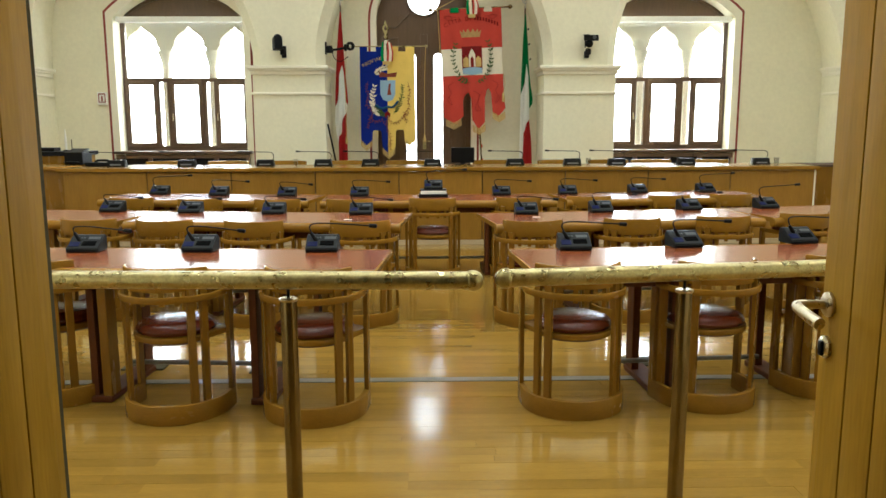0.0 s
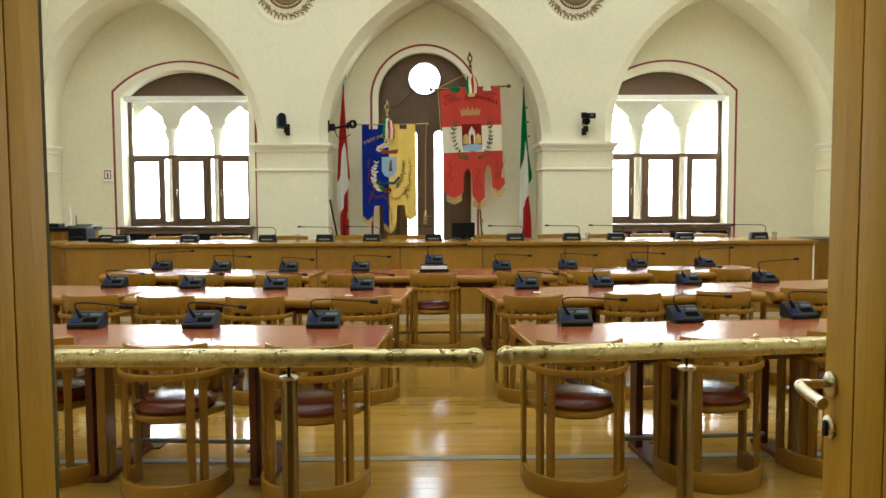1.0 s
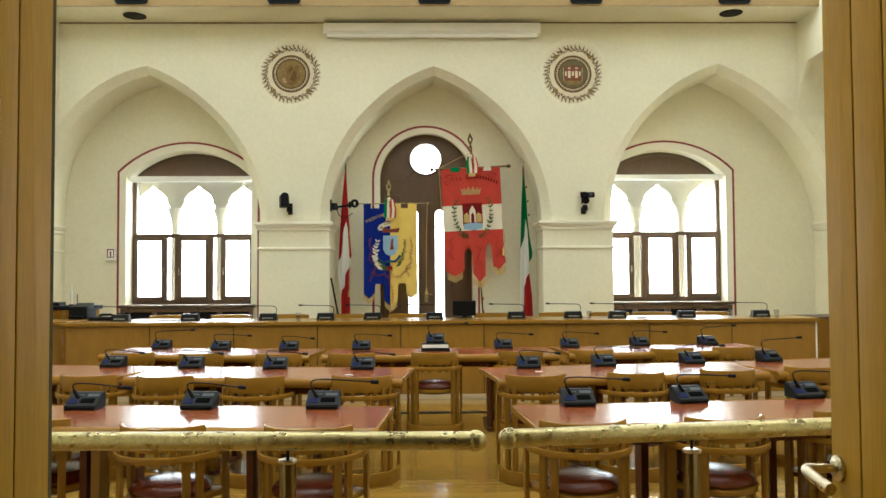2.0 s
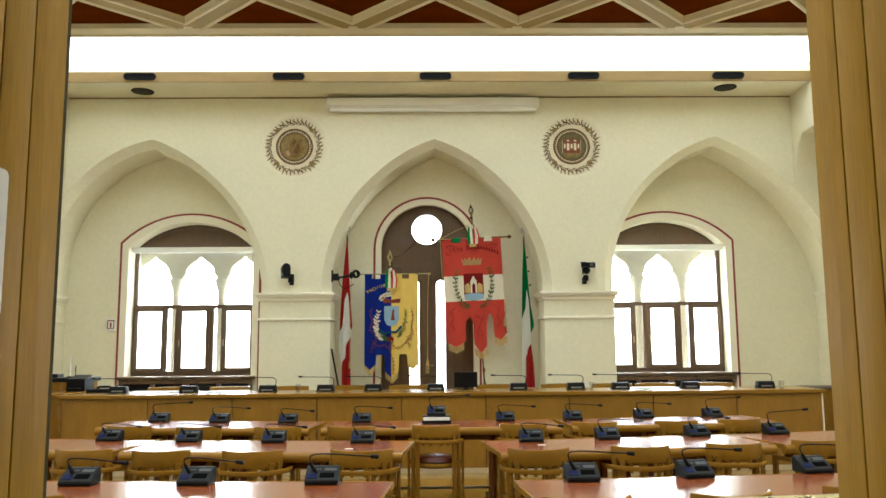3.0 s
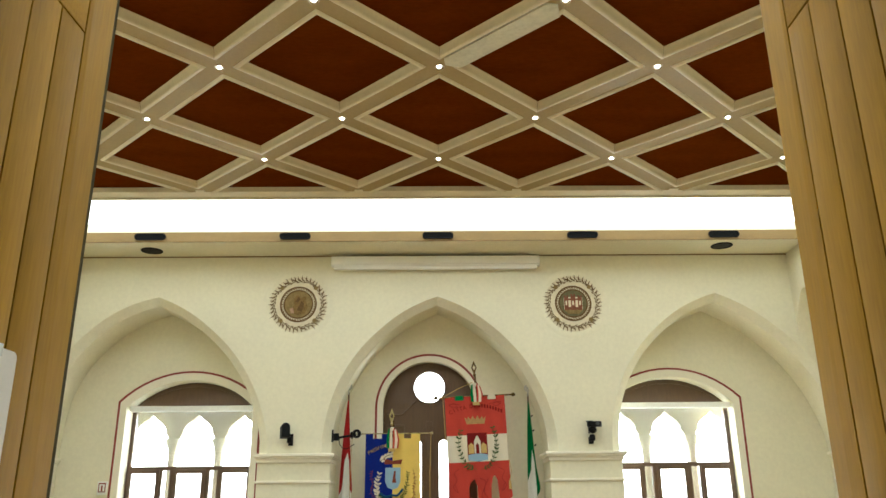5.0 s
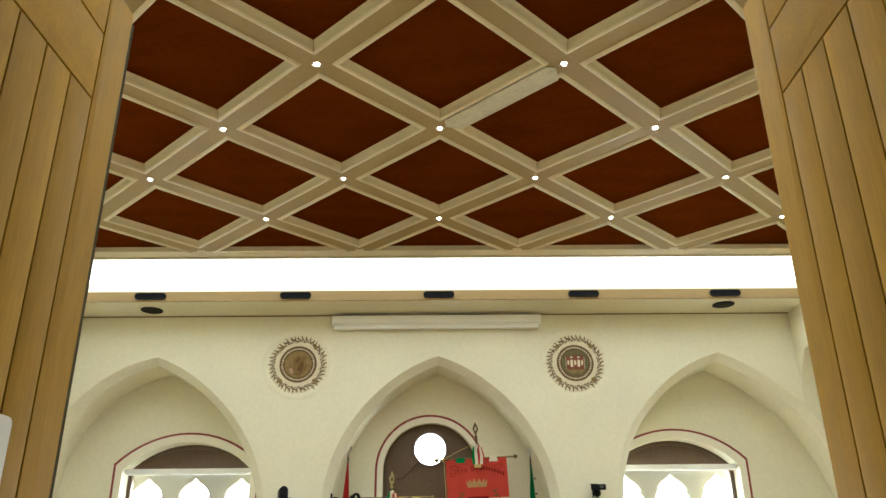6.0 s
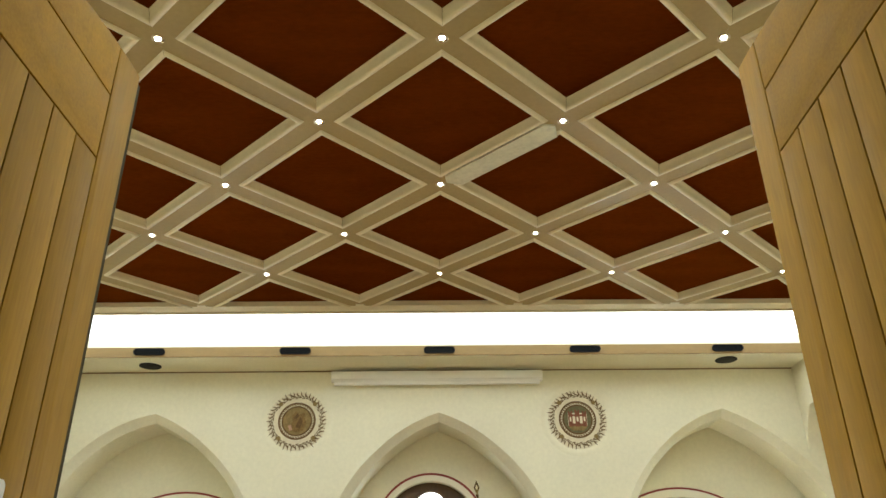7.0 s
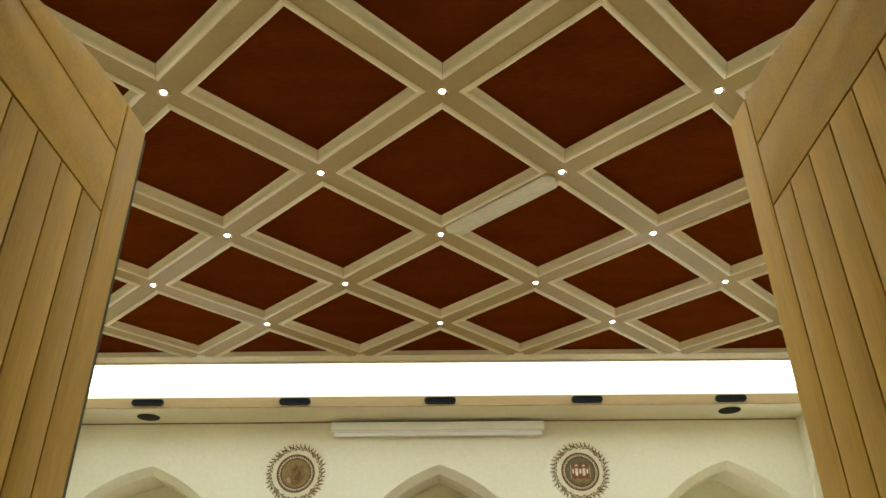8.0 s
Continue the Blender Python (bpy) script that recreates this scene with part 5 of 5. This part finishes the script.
# the blue and yellow province banner
g = thing("province_banner", pose(-0.616, 12.28, 2.645), "blue and yellow province banner with shield and laurel, tongued hem", "banner")
W = 0.415
left = [(-W, 0.0), (-W, -1.42), (-0.35, -1.50), (-0.24, -1.42), (-0.235, -1.29), (-0.225, -1.255), (-0.115, -1.255), (-0.10, -1.29), (-0.095, -1.50), (0.0, -1.65), (0.0, -0.06),
        (-0.06, -0.06), (-0.06, 0.0), (-0.17, 0.0), (-0.17, -0.07), (-0.30, -0.07), (-0.30, 0.0)]
rightside = [(0.0, -0.06), (0.0, -1.65), (0.05, -1.66), (0.115, -1.50), (0.12, -1.29), (0.135, -1.245), (0.235, -1.245), (0.25, -1.29), (0.255, -1.42), (0.33, -1.48), (W + 0.01, -1.40), (W, 0.0), (0.28, 0.0), (0.28, -0.07), (0.17, -0.07), (0.17, 0.0), (0.06, 0.0)]
part("cloth_blue", wavy(plate(left, [], 0.004), wave_blue, 0), BLUE, g, "royal blue cloth half")
part("cloth_yellow", wavy(plate(rightside, [], 0.004), wave_blue, 0), YELLOW, g, "golden yellow cloth half")
part("cross_bar", tube([(-0.66, 0.012, 0.0), (0.60, 0.012, 0.008)], 0.009, 10), BRASS, g)
part("bar_knob", moved(lathe([(0.008, -0.02), (0.02, -0.01), (0.02, 0.01), (0.008, 0.02)], 12), pose(0.60, 0.012, 0.008, 0, 90)), BRASS, g)
part("pole", tube([(0.0, 0.03, -2.64), (0.0, 0.03, 0.2)], 0.014, 12), BRASS_DARK, g)
finial(g, -0.02, 0.17, 0.22, BRASS)
tricolour_bow(g, -0.01, 0.05, 0.27)
for u, z in ((-0.64, -1.35), (0.565, -1.32)):
    part("cord", tube([(u + 0.02, 0.0, 0.0), (u, 0.0, -0.6), (u, 0.0, z)], 0.004, 6), GOLD, g)
    part("tassel", moved(lathe([(0.005, 0.0), (0.015, -0.02), (0.018, -0.10), (0.008, -0.11)], 12), pose(u, 0, z)), GOLD, g)
for a, b, v in ((-0.42, -0.24, -1.425), (-0.09, 0.11, -1.55), (0.26, 0.43, -1.41)):
    bm = bmesh.new()
    for k in range(12):
        u = a + (b - a) * (k + 0.5) / 12
        sag = 0.09 * (1 - abs(2 * (k + 0.5) / 12 - 1))
        box(u - 0.005, u + 0.005, wave_blue(u, v) - 0.006, wave_blue(u, v) + 0.008, v - sag - 0.06, v - sag + 0.03, 0.0, bm)
    part("fringe", bm, GOLD, g)
applique("shield", [(-0.11, -0.50), (0.12, -0.50), (0.12, -0.71), (0.08, -0.79), (0.005, -0.82), (-0.07, -0.79), (-0.11, -0.71)], SKYBLUE, g, wave_blue, 1, "light blue shield")
applique("shield_charge", [(-0.005, -0.72), (0.02, -0.56), (0.05, -0.54), (0.045, -0.64), (0.06, -0.72)], BROWNRED, g, wave_blue, 2)
applique("crown", [(-0.12, -0.45), (0.13, -0.45), (0.15, -0.38), (0.0, -0.40), (-0.14, -0.36)], BROWNRED, g, wave_blue, 1, "brown-red embroidered crown")
branch(g, wave_blue, ((-0.10, -1.03), (-0.18, -0.97), (-0.235, -0.83), (-0.20, -0.60)), 0.062, 0.026, IVORY, IVORY, 1, "ivory embroidered laurel branch")
branch(g, wave_blue, ((-0.02, -1.02), (-0.10, -0.99), (-0.17, -0.90)), 0.05, 0.022, LEAFGREEN, LEAFGREEN, 2, "olive embroidered branch")
branch(g, wave_blue, ((0.09, -1.0), (0.16, -0.90), (0.215, -0.76), (0.235, -0.58)), 0.045, 0.013, LEAFGREEN, LEAFGREEN, 1, "olive embroidered branch")
branch(g, wave_blue, ((-0.19, -0.42), (-0.14, -0.37), (-0.09, -0.33), (-0.02, -0.31)), 0.055, 0.024, IVORY, LEAFGREEN, 1, "ivory embroidered sprig")
for line in (((-0.29, -0.52), (-0.325, -0.62), (-0.295, -0.74), (-0.32, -0.86), (-0.23, -0.98), (-0.27, -1.09), (-0.31, -1.20)),
             ((-0.30, -1.02), (-0.20, -1.12), (-0.10, -1.10), (-0.02, -1.16), (0.0, -1.05), (0.05, -1.14), (0.15, -1.13), (0.24, -1.05), (0.31, -1.0)),
             ((0.31, -0.53), (0.345, -0.68), (0.315, -0.80), (0.325, -0.92), (0.25, -1.02), (0.29, -1.12)),
             ((-0.03, -1.10), (0.0, -1.25), (0.035, -1.40), (0.03, -1.54))):
    branch(g, wave_blue, line, 0.036, 0.009, BROWNRED, BROWNRED, 2, "brown-red embroidered leafy scroll", 3, 0.0025)
scroll(g, wave_blue, [(-0.19, -0.87), (-0.10, -0.92), (0.0, -0.90), (0.08, -0.90), (0.16, -0.81)], 0.017, TEAL, 3)
applique("bow", [(-0.05, -1.0), (0.0, -0.96), (0.04, -1.0), (0.03, -1.06), (0.0, -1.02), (-0.04, -1.07)], REDDARK, g, wave_blue, 3)
letters("PROVINCIA", lambda i: (-0.345 + i * 0.043, -0.30 + 0.115 * math.sin(i / 8 * 1.5), 36 - 4.5 * i), 0.075, GOLD, g, wave_blue, 1, label="gold embroidered letters")


def ramp(*pts):
    """A line through points (level in thousandths, offset in millimetres), given in metres."""
    return lambda t: float(np.interp(t * 1000, [p[0] for p in pts], [p[1] for p in pts])) / 1000


def drape(name, x, z0, z1, lean, pieces, label):
    """A flag hanging in folds from a pole. pieces: name, cloth, first and last level, left and right edge along the drop."""
    g = thing(name, pose(x, 12.32, 0), label, "flag", "flags under the arch")
    top = Vector((0.0, 0.03, z0 + 0.02))
    part("pole", tube([(lean, 0.05, 0.02), top + Vector((0, 0.01, 0.12))], 0.013, 12), WINDOWWOOD, g)
    part("finial", moved(plate(disc(0, 0, 0.055, 20), [disc(0, 0, 0.038, 16)], 0.012, bevel=0.002), pose(0, 0.02, z0 + 0.22)), ALU, g)
    part("finial_star", moved(plate([(0.045 * (1 if k % 2 else 0.4) * math.sin(k * math.pi / 5), -0.045 * (1 if k % 2 else 0.4) * math.cos(k * math.pi / 5)) for k in range(10)], [], 0.006), pose(0, 0.022, z0 + 0.22)), ALU, g)
    part("finial_stem", tube([(0, 0.027, z0 + 0.10), (0, 0.027, z0 + 0.18)], 0.008, 8), ALU, g)
    part("foot", moved(lathe([(0.11, 0.0), (0.11, 0.03), (0.03, 0.05), (0.025, 0.20)], 20), pose(lean, 0.05, 0)), BRASS_DARK, g)
    cols = 10
    for pname, mat, t0, t1, lo, hi, lift in pieces:
        bm = bmesh.new()
        grid = []
        rows = max(6, int((t1 - t0) * 44))
        for i in range(rows + 1):
            t = t0 + (t1 - t0) * i / rows
            a, b = lo(t), max(hi(t), lo(t) + 0.0015)
            line = []
            for k in range(cols + 1):
                u = a + (b - a) * k / cols
                y = (0.004 + 0.012 * t) * math.sin(u * 75 + t * 3) + 0.010 * t * math.sin(u * 30 + 1 - t * 4) - lift
                line.append(bm.verts.new((u, y - 0.02, z0 + (z1 - z0) * t)))
            grid.append(line)
        for r0, r1 in zip(grid, grid[1:]):
            for k in range(cols):
                bm.faces.new((r0[k], r1[k], r1[k + 1], r0[k + 1]))
        bmesh.ops.solidify(bm, geom=list(bm.faces), thickness=0.003)
        part(pname, bm, mat, g)
    return g


L = ramp((0, -6), (250, -60), (500, -95), (610, -104), (710, -113), (790, -98), (850, -70), (1000, -60))
R = ramp((0, 15), (250, 45), (400, 65), (580, 95), (620, 75), (700, 66), (1000, 75))
a = ramp((340, 15), (400, -30), (500, -42), (580, -60), (612, -104), (710, -113), (790, -98), (850, -66))
b = ramp((340, 15), (400, 42), (500, 51), (580, 63), (602, 82), (660, 68), (690, 15), (710, -3), (790, -9), (810, -54), (850, -66))
drape("red_white_flag", -1.318, 3.155, 0.87, 0.01,
      (("cloth_upper", FLAGRED, 0.0, 0.345, L, R, 0.0),
       ("cloth_upper", FLAGRED, 0.345, 0.612, L, a, 0.006),
       ("cloth_upper", FLAGRED, 0.345, 0.602, b, R, 0.006),
       ("cloth_middle", CLOTHWHITE, 0.34, 0.85, a, b, 0.0),
       ("cloth_lower", FLAGRED, 0.655, 1.0, ramp((655, 66), (690, 15), (710, -3), (790, -9), (810, -54), (850, -66), (1000, -60)), R, 0.004)),
      "red and white flag hanging in folds from a dark pole")
L = ramp((0, -15), (170, -38), (400, -57), (520, -63), (1000, -74))
R = ramp((0, 6), (170, 36), (320, 54), (420, 75), (560, 125), (590, 120), (620, 81), (700, 75), (850, 110), (1000, 125))
a = ramp((320, 21), (450, -3), (520, -57), (530, -63), (1000, -74))
b = ramp((320, 21), (400, 50), (550, 71), (620, 74), (700, 74), (730, 21), (780, 9), (790, -9), (950, -15), (960, -39), (1000, -42))
g = drape("green_white_red_flag", 1.490, 3.115, 0.87, -0.03,
          (("cloth_upper", GREEN, 0.0, 0.325, L, R, 0.0),
           ("cloth_upper", GREEN, 0.325, 0.525, L, a, 0.006),
           ("cloth_upper", GREEN, 0.325, 0.62, b, R, 0.006),
           ("cloth_middle", CLOTHWHITE, 0.32, 1.0, a, b, 0.0),
           ("cloth_lower", FLAGRED, 0.70, 1.0, ramp((700, 74), (730, 21), (780, 9), (790, -9), (950, -15), (960, -39), (1000, -42)), R, 0.004)),
          "green, white and red flag hanging in folds from a dark pole")
for k in range(3):
    part("tie", tube([(0.03 + 0.018 * k, -0.02, 2.89 - 0.22 * k), (0.05 + 0.018 * k, -0.03, 2.91 - 0.22 * k)], 0.011, 8), BLACK, g)
single("dark_rod", tube([(-1.22, 12.02, 0.0), (-1.502, 11.98, 1.49)], 0.013, 10), BLACK, "dark rod leaning in the arch", "rod")

# ---- wall fixtures ----
s = thing("projection_screen", pose(0.055, 11.9, 5.135), "white roll-up projection screen case fixed high on the wall", "screen")
part("case", box(-1.645, 1.645, -0.16, -0.01, 0.07, 0.204, 0.015), WHITE, s)
part("slat", box(-1.60, 1.60, -0.11, -0.05, 0.0, 0.055, 0.008), WHITE, s)
part("case_lip", box(-1.645, 1.645, -0.13, -0.02, 0.052, 0.072, 0.006), WHITE, s)
for sx in (-1, 1):
    part("bracket", box(sx * 1.05 - 0.03, sx * 1.05 + 0.03, -0.10, 0.0, 0.202, 0.222, 0.003), ALU, s)

s = thing("wall_speaker", pose(-2.13, 11.9, 2.62), "black loudspeaker on a swivel bracket on the pier", "loudspeaker")
shell = plate(segment(0, 0.062, 0.06, 0.06, n=12, foot=-0.09), [], 0.15, bevel=0.012)
part("cabinet", moved(shell, pose(-0.01, -0.24, 0.03, -8, 0, 22)), BLACK, s)
part("front_grille", moved(plate(segment(0, 0.050, 0.055, 0.048, n=12, foot=-0.075), [], 0.008, bevel=0.003), pose(-0.01, -0.246, 0.03, -8, 0, 22)), GRILLE, s)
part("swivel", moved(lathe([(0.03, -0.05), (0.034, -0.04), (0.034, 0.03), (0.02, 0.04)], 14), pose(0.025, -0.13, -0.09)), BLACK, s)
part("bracket", tube([(0.02, 0.0, -0.05), (0.02, -0.10, -0.05), (0.01, -0.15, 0.0)], 0.014, 8), BLACK, s)
part("wall_plate", box(-0.01, 0.06, -0.012, 0.0, -0.17, 0.0, 0.003), BLACK, s)
s = thing("wall_camera", pose(2.36, 11.9, 2.60), "black swivelling camera on a wall bracket", "camera")
part("head", moved(box(-0.105, 0.105, -0.075, 0.075, -0.036, 0.036, 0.012), pose(0.025, -0.15, 0.115, 0, 0, -14)), BLACK, s)
part("visor", moved(box(-0.112, -0.02, -0.085, 0.08, 0.034, 0.044, 0.003), pose(0.025, -0.15, 0.115, 0, 0, -14)), BLACK, s)
part("lens", moved(lathe([(0.026, 0.0), (0.026, 0.03), (0.018, 0.035)], 16), pose(0.055, -0.215, 0.115, 90)), GREYKEY, s)
ball = [(0.055 * math.sin(math.pi * k / 10) + 0.002, -0.055 * math.cos(math.pi * k / 10)) for k in range(11)]
part("swivel_ball", moved(lathe(ball, 20), pose(0.0, -0.13, 0.035)), BLACK, s)
part("yoke", box(-0.065, -0.05, -0.15, -0.11, -0.02, 0.11, 0.004), BLACK, s)
part("base", moved(lathe([(0.03, -0.12), (0.042, -0.11), (0.042, -0.05), (0.03, -0.03)], 20), pose(-0.012, -0.12, 0.0)), BLACK, s)
part("bracket", tube([(-0.012, -0.12, -0.10), (-0.012, -0.06, -0.115), (-0.012, 0.0, -0.115)], 0.014, 8), BLACK, s)
part("wall_plate", box(-0.05, 0.025, -0.010, 0.0, -0.16, -0.06, 0.003), BLACK, s)
s = thing("wall_spotlight", pose(-1.52, 12.05, 2.60), "black swivel arm with two small spotlights on the pier side", "spotlight")
part("wall_plate", box(0.0, 0.02, -0.04, 0.04, -0.09, 0.09, 0.004), BLACK, s)
part("arm", tube([(0.0, 0.0, -0.03), (0.14, 0.0, -0.02), (0.36, 0.0, 0.015)], 0.017, 8), BLACK, s)
part("spot_head", tube([(0.06, -0.02, 0.035), (0.06, -0.02, 0.03), (0.075, -0.02, -0.06), (0.075, -0.02, -0.07)], [0.025, 0.045, 0.050, 0.04], 14), BLACK, s)
ring = moved(plate(disc(0, 0, 0.065, 20), [disc(0, 0, 0.030, 16)], 0.05, bevel=0.008), pose(0.385, -0.02, 0.03, 0, 0, 35))
part("spot_head", ring, BLACK, s)
part("joint", moved(lathe([(0.012, -0.05), (0.024, -0.035), (0.024, 0.035), (0.012, 0.05)], 12), pose(0.30, 0.0, 0.01)), BLACK, s)
part("cable", tube(smooth_line([(0.10, 0, -0.03), (0.13, 0, -0.14), (0.22, 0, -0.19), (0.34, 0, -0.12)], 5), 0.006, 6), BLACK, s)
s = thing("fire_alarm", pose(-5.093, BACK, 1.891), "small white and red fire alarm box on the wall", "alarm box")
part("box", box(-0.075, 0.075, -0.04, 0.0, -0.10, 0.10, 0.006), WHITE, s)
part("red_frame", moved(plate([(-0.055, -0.06), (0.055, -0.06), (0.055, 0.08), (-0.055, 0.08)], [[(-0.042, -0.045), (0.042, -0.045), (0.042, 0.062), (-0.042, 0.062)]], 0.004), pose(0, -0.044, 0)), RED_LINE, s)
part("button", box(-0.012, 0.012, -0.046, -0.04, -0.04, 0.04, 0.002), RED_LINE, s)

# ---- painted medallions ----


def medallion(x, z, label, charge):
    """A round wall painting: leafy ring, rope band and a plain device in the middle."""
    g = thing("wall_medallion", pose(x, 11.9, z), label, "wall painting", "painted medallions on the wall")
    part("ground_disc", moved(plate(disc(0, 0, 0.45, 48), [], 0.003), pose(0, -0.003, 0)), FRESCOPALE, g)
    rim = [(0.455, 0.0), (0.468, 0.002), (0.485, 0.005), (0.505, 0.0065), (0.525, 0.005), (0.545, 0.002), (0.560, 0.0)]
    part("plaster_rim", moved(lathe_ring(rim, 56), pose(0, 0, 0, 90)), PLASTER, g)
    bm = bmesh.new()
    rnd = random.Random(3)
    for k in range(44):
        a = 360 * k / 44
        r = 0.365 + rnd.uniform(-0.012, 0.012)
        u, v = r * math.cos(radians(a)), r * math.sin(radians(a))
        for side, ln in ((62, 0.11), (10, 0.10)):
            shape = leaf_shape(u, v, a + side + rnd.uniform(-8, 8), ln * rnd.uniform(0.8, 1.15), 0.017)
            join(bm, moved(chip(shape, 0.002), pose(0, -0.0055 - 0.0004 * (k % 3), 0)))
        join(bm, moved(chip(leaf_shape(u, v, a + 100, 0.055, 0.016), 0.002), pose(0, -0.008, 0)))
    part("leaf_ring", bm, FRESCODARK, g)
    for a in (45, 135, 225, 315):
        part("rosette", moved(plate(disc(0.37 * math.cos(radians(a)), 0.37 * math.sin(radians(a)), 0.035, 12), [], 0.002), pose(0, -0.0115, 0)), FRESCO, g)
    part("rope_ground", moved(plate(disc(0, 0, 0.283, 48), [disc(0, 0, 0.22, 48)], 0.002), pose(0, -0.0048, 0)), FRESCOPALE, g)
    part("rope_band", moved(plate(disc(0, 0, 0.288, 48), [disc(0, 0, 0.262, 48)], 0.003), pose(0, -0.007, 0)), FRESCODARK, g)
    part("rope_band", moved(plate(disc(0, 0, 0.234, 48), [disc(0, 0, 0.211, 48)], 0.003), pose(0, -0.007, 0)), FRESCODARK, g)
    bm = bmesh.new()
    for k in range(40):
        a = 360 * k / 40
        u, v = 0.25 * math.cos(radians(a)), 0.25 * math.sin(radians(a))
        join(bm, moved(chip(leaf_shape(u - 0.02 * math.cos(radians(a + 50)), v - 0.02 * math.sin(radians(a + 50)), a + 50, 0.05, 0.02), 0.002), pose(0, -0.0068, 0)))
    part("rope_twist", bm, FRESCODARK, g)
    charge(g)


def device_gold(g):
    part("field", moved(plate(disc(0, 0, 0.213, 40), [], 0.002), pose(0, -0.006, 0)), FRESCO, g, "ochre painted field")
    part("figure", moved(plate([(-0.12, -0.12), (-0.02, -0.17), (0.10, -0.15), (0.15, -0.04), (0.11, 0.06), (0.12, 0.13), (0.03, 0.10), (-0.02, 0.15), (-0.08, 0.08), (-0.06, 0.0)], [], 0.002), pose(0, -0.0085, 0)), FRESCOMID, g)
    part("figure_fold", moved(plate([(-0.02, -0.10), (0.06, -0.11), (0.09, 0.0), (0.05, 0.06), (0.02, 0.0)], [], 0.001), pose(0, -0.0102, 0)), FRESCODARK, g)
    part("figure_fold", moved(plate([(-0.05, 0.04), (0.0, 0.12), (0.03, 0.08), (-0.01, 0.03)], [], 0.001), pose(0, -0.0102, 0)), FRESCODARK, g)
    part("tablet", moved(plate([(-0.13, -0.07), (-0.085, -0.055), (-0.06, -0.135), (-0.105, -0.15)], [], 0.002), pose(0, -0.011, 0)), FRESCOPINK, g)


def device_castle(g):
    part("field", moved(plate(disc(0, 0, 0.213, 40), [], 0.002), pose(0, -0.006, 0)), FRESCOGREEN, g, "grey-green painted field")
    part("castle_wall", moved(plate([(-0.145, -0.10), (0.145, -0.10), (0.145, 0.10), (-0.145, 0.10)], [], 0.001), pose(0, -0.0072, 0)), FRESCOPALE, g)
    for x0, x1, top in ((-0.14, -0.075, 0.13), (-0.035, 0.035, 0.15), (0.075, 0.14, 0.13)):
        part("castle_tower", moved(plate([(x0, -0.11), (x1, -0.11), (x1, top), ((x0 + x1) / 2 + 0.012, top), ((x0 + x1) / 2 + 0.012, top - 0.025), ((x0 + x1) / 2 - 0.012, top - 0.025), ((x0 + x1) / 2 - 0.012, top), (x0, top)],
                                         [[(x0 + 0.02, -0.03), (x1 - 0.02, -0.03), (x1 - 0.02, 0.04), (x0 + 0.02, 0.04)]], 0.002), pose(0, -0.0088, 0)), FRESCORED, g, "brick-red painted tower")
    for z0, z1 in ((-0.10, -0.06), (0.05, 0.08)):
        part("castle_course", moved(plate([(-0.075, z0), (-0.035, z0), (-0.035, z1), (-0.075, z1)], [], 0.002), pose(0, -0.0088, 0)), FRESCORED, g)
        part("castle_course", moved(plate([(0.035, z0), (0.075, z0), (0.075, z1), (0.035, z1)], [], 0.002), pose(0, -0.0088, 0)), FRESCORED, g)
    part("hill", moved(plate([(-0.15, -0.10), (0.15, -0.10), (0.08, -0.17), (-0.08, -0.17)], [], 0.002), pose(0, -0.0085, 0)), FRESCO, g)


medallion(-2.095, 4.60, "round ochre wall painting with leafy border and golden device", device_gold)
medallion(2.210, 4.59, "round wall painting with leafy border and brick-red castle", device_castle)

# ---- parquet strips ----
rnd = random.Random(11)
PW, GAP = 0.085, 0.00035
near, far = [], []
meshes = {}
y = -3.2
row = 0
while y < 13.3:
    x = -6.6 - rnd.uniform(0, 1.2)
    while x < 6.6:
        ln = rnd.choice((0.9, 1.1, 1.3, 1.5))
        (near if 2.3 < y < 5.6 and -2.4 < x + ln / 2 < 2.4 and len(near) < 290 else far).append((x, y, ln))
        x += ln
    y += PW
    row += 1
bm_data_v, bm_data_f = [], []
for x, y, ln in far:
    i = len(bm_data_v)
    z = rnd.uniform(-0.0004, 0.0)
    for vx, vy, vz in ((x + GAP, y + GAP, z - 0.01), (x + ln - GAP, y + GAP, z - 0.01), (x + ln - GAP, y + PW - GAP, z - 0.01), (x + GAP, y + PW - GAP, z - 0.01),
                       (x + GAP, y + GAP, z), (x + ln - GAP, y + GAP, z), (x + ln - GAP, y + PW - GAP, z), (x + GAP, y + PW - GAP, z)):
        bm_data_v.append((vx, vy, vz))
    bm_data_f += [(i + 4, i + 5, i + 6, i + 7), (i, i + 1, i + 5, i + 4), (i + 1, i + 2, i + 6, i + 5), (i + 2, i + 3, i + 7, i + 6), (i + 3, i, i + 4, i + 7)]
me = bpy.data.meshes.new("parquet")
me.from_pydata(bm_data_v, [], bm_data_f)
me.materials.append(FLOORWOOD_JOINED)
ob = new("parquet", me)
ob.parent = floor
tagged(ob, kind="stuff")
for x, y, ln in near:
    if ln not in meshes:
        bm = box(GAP, ln - GAP, GAP, PW - GAP, -0.01, 0.0, 0.0)
        mesh = bpy.data.meshes.new("plank")
        bm.to_mesh(mesh)
        bm.free()
        mesh.materials.append(FLOORWOOD)
        meshes[ln] = mesh
    ob = new("plank", meshes[ln])
    ob.parent = floor
    ob.matrix_basis = pose(x, y, rnd.uniform(-0.0004, 0.0), rnd.gauss(0, 0.12), rnd.gauss(0, 0.02))
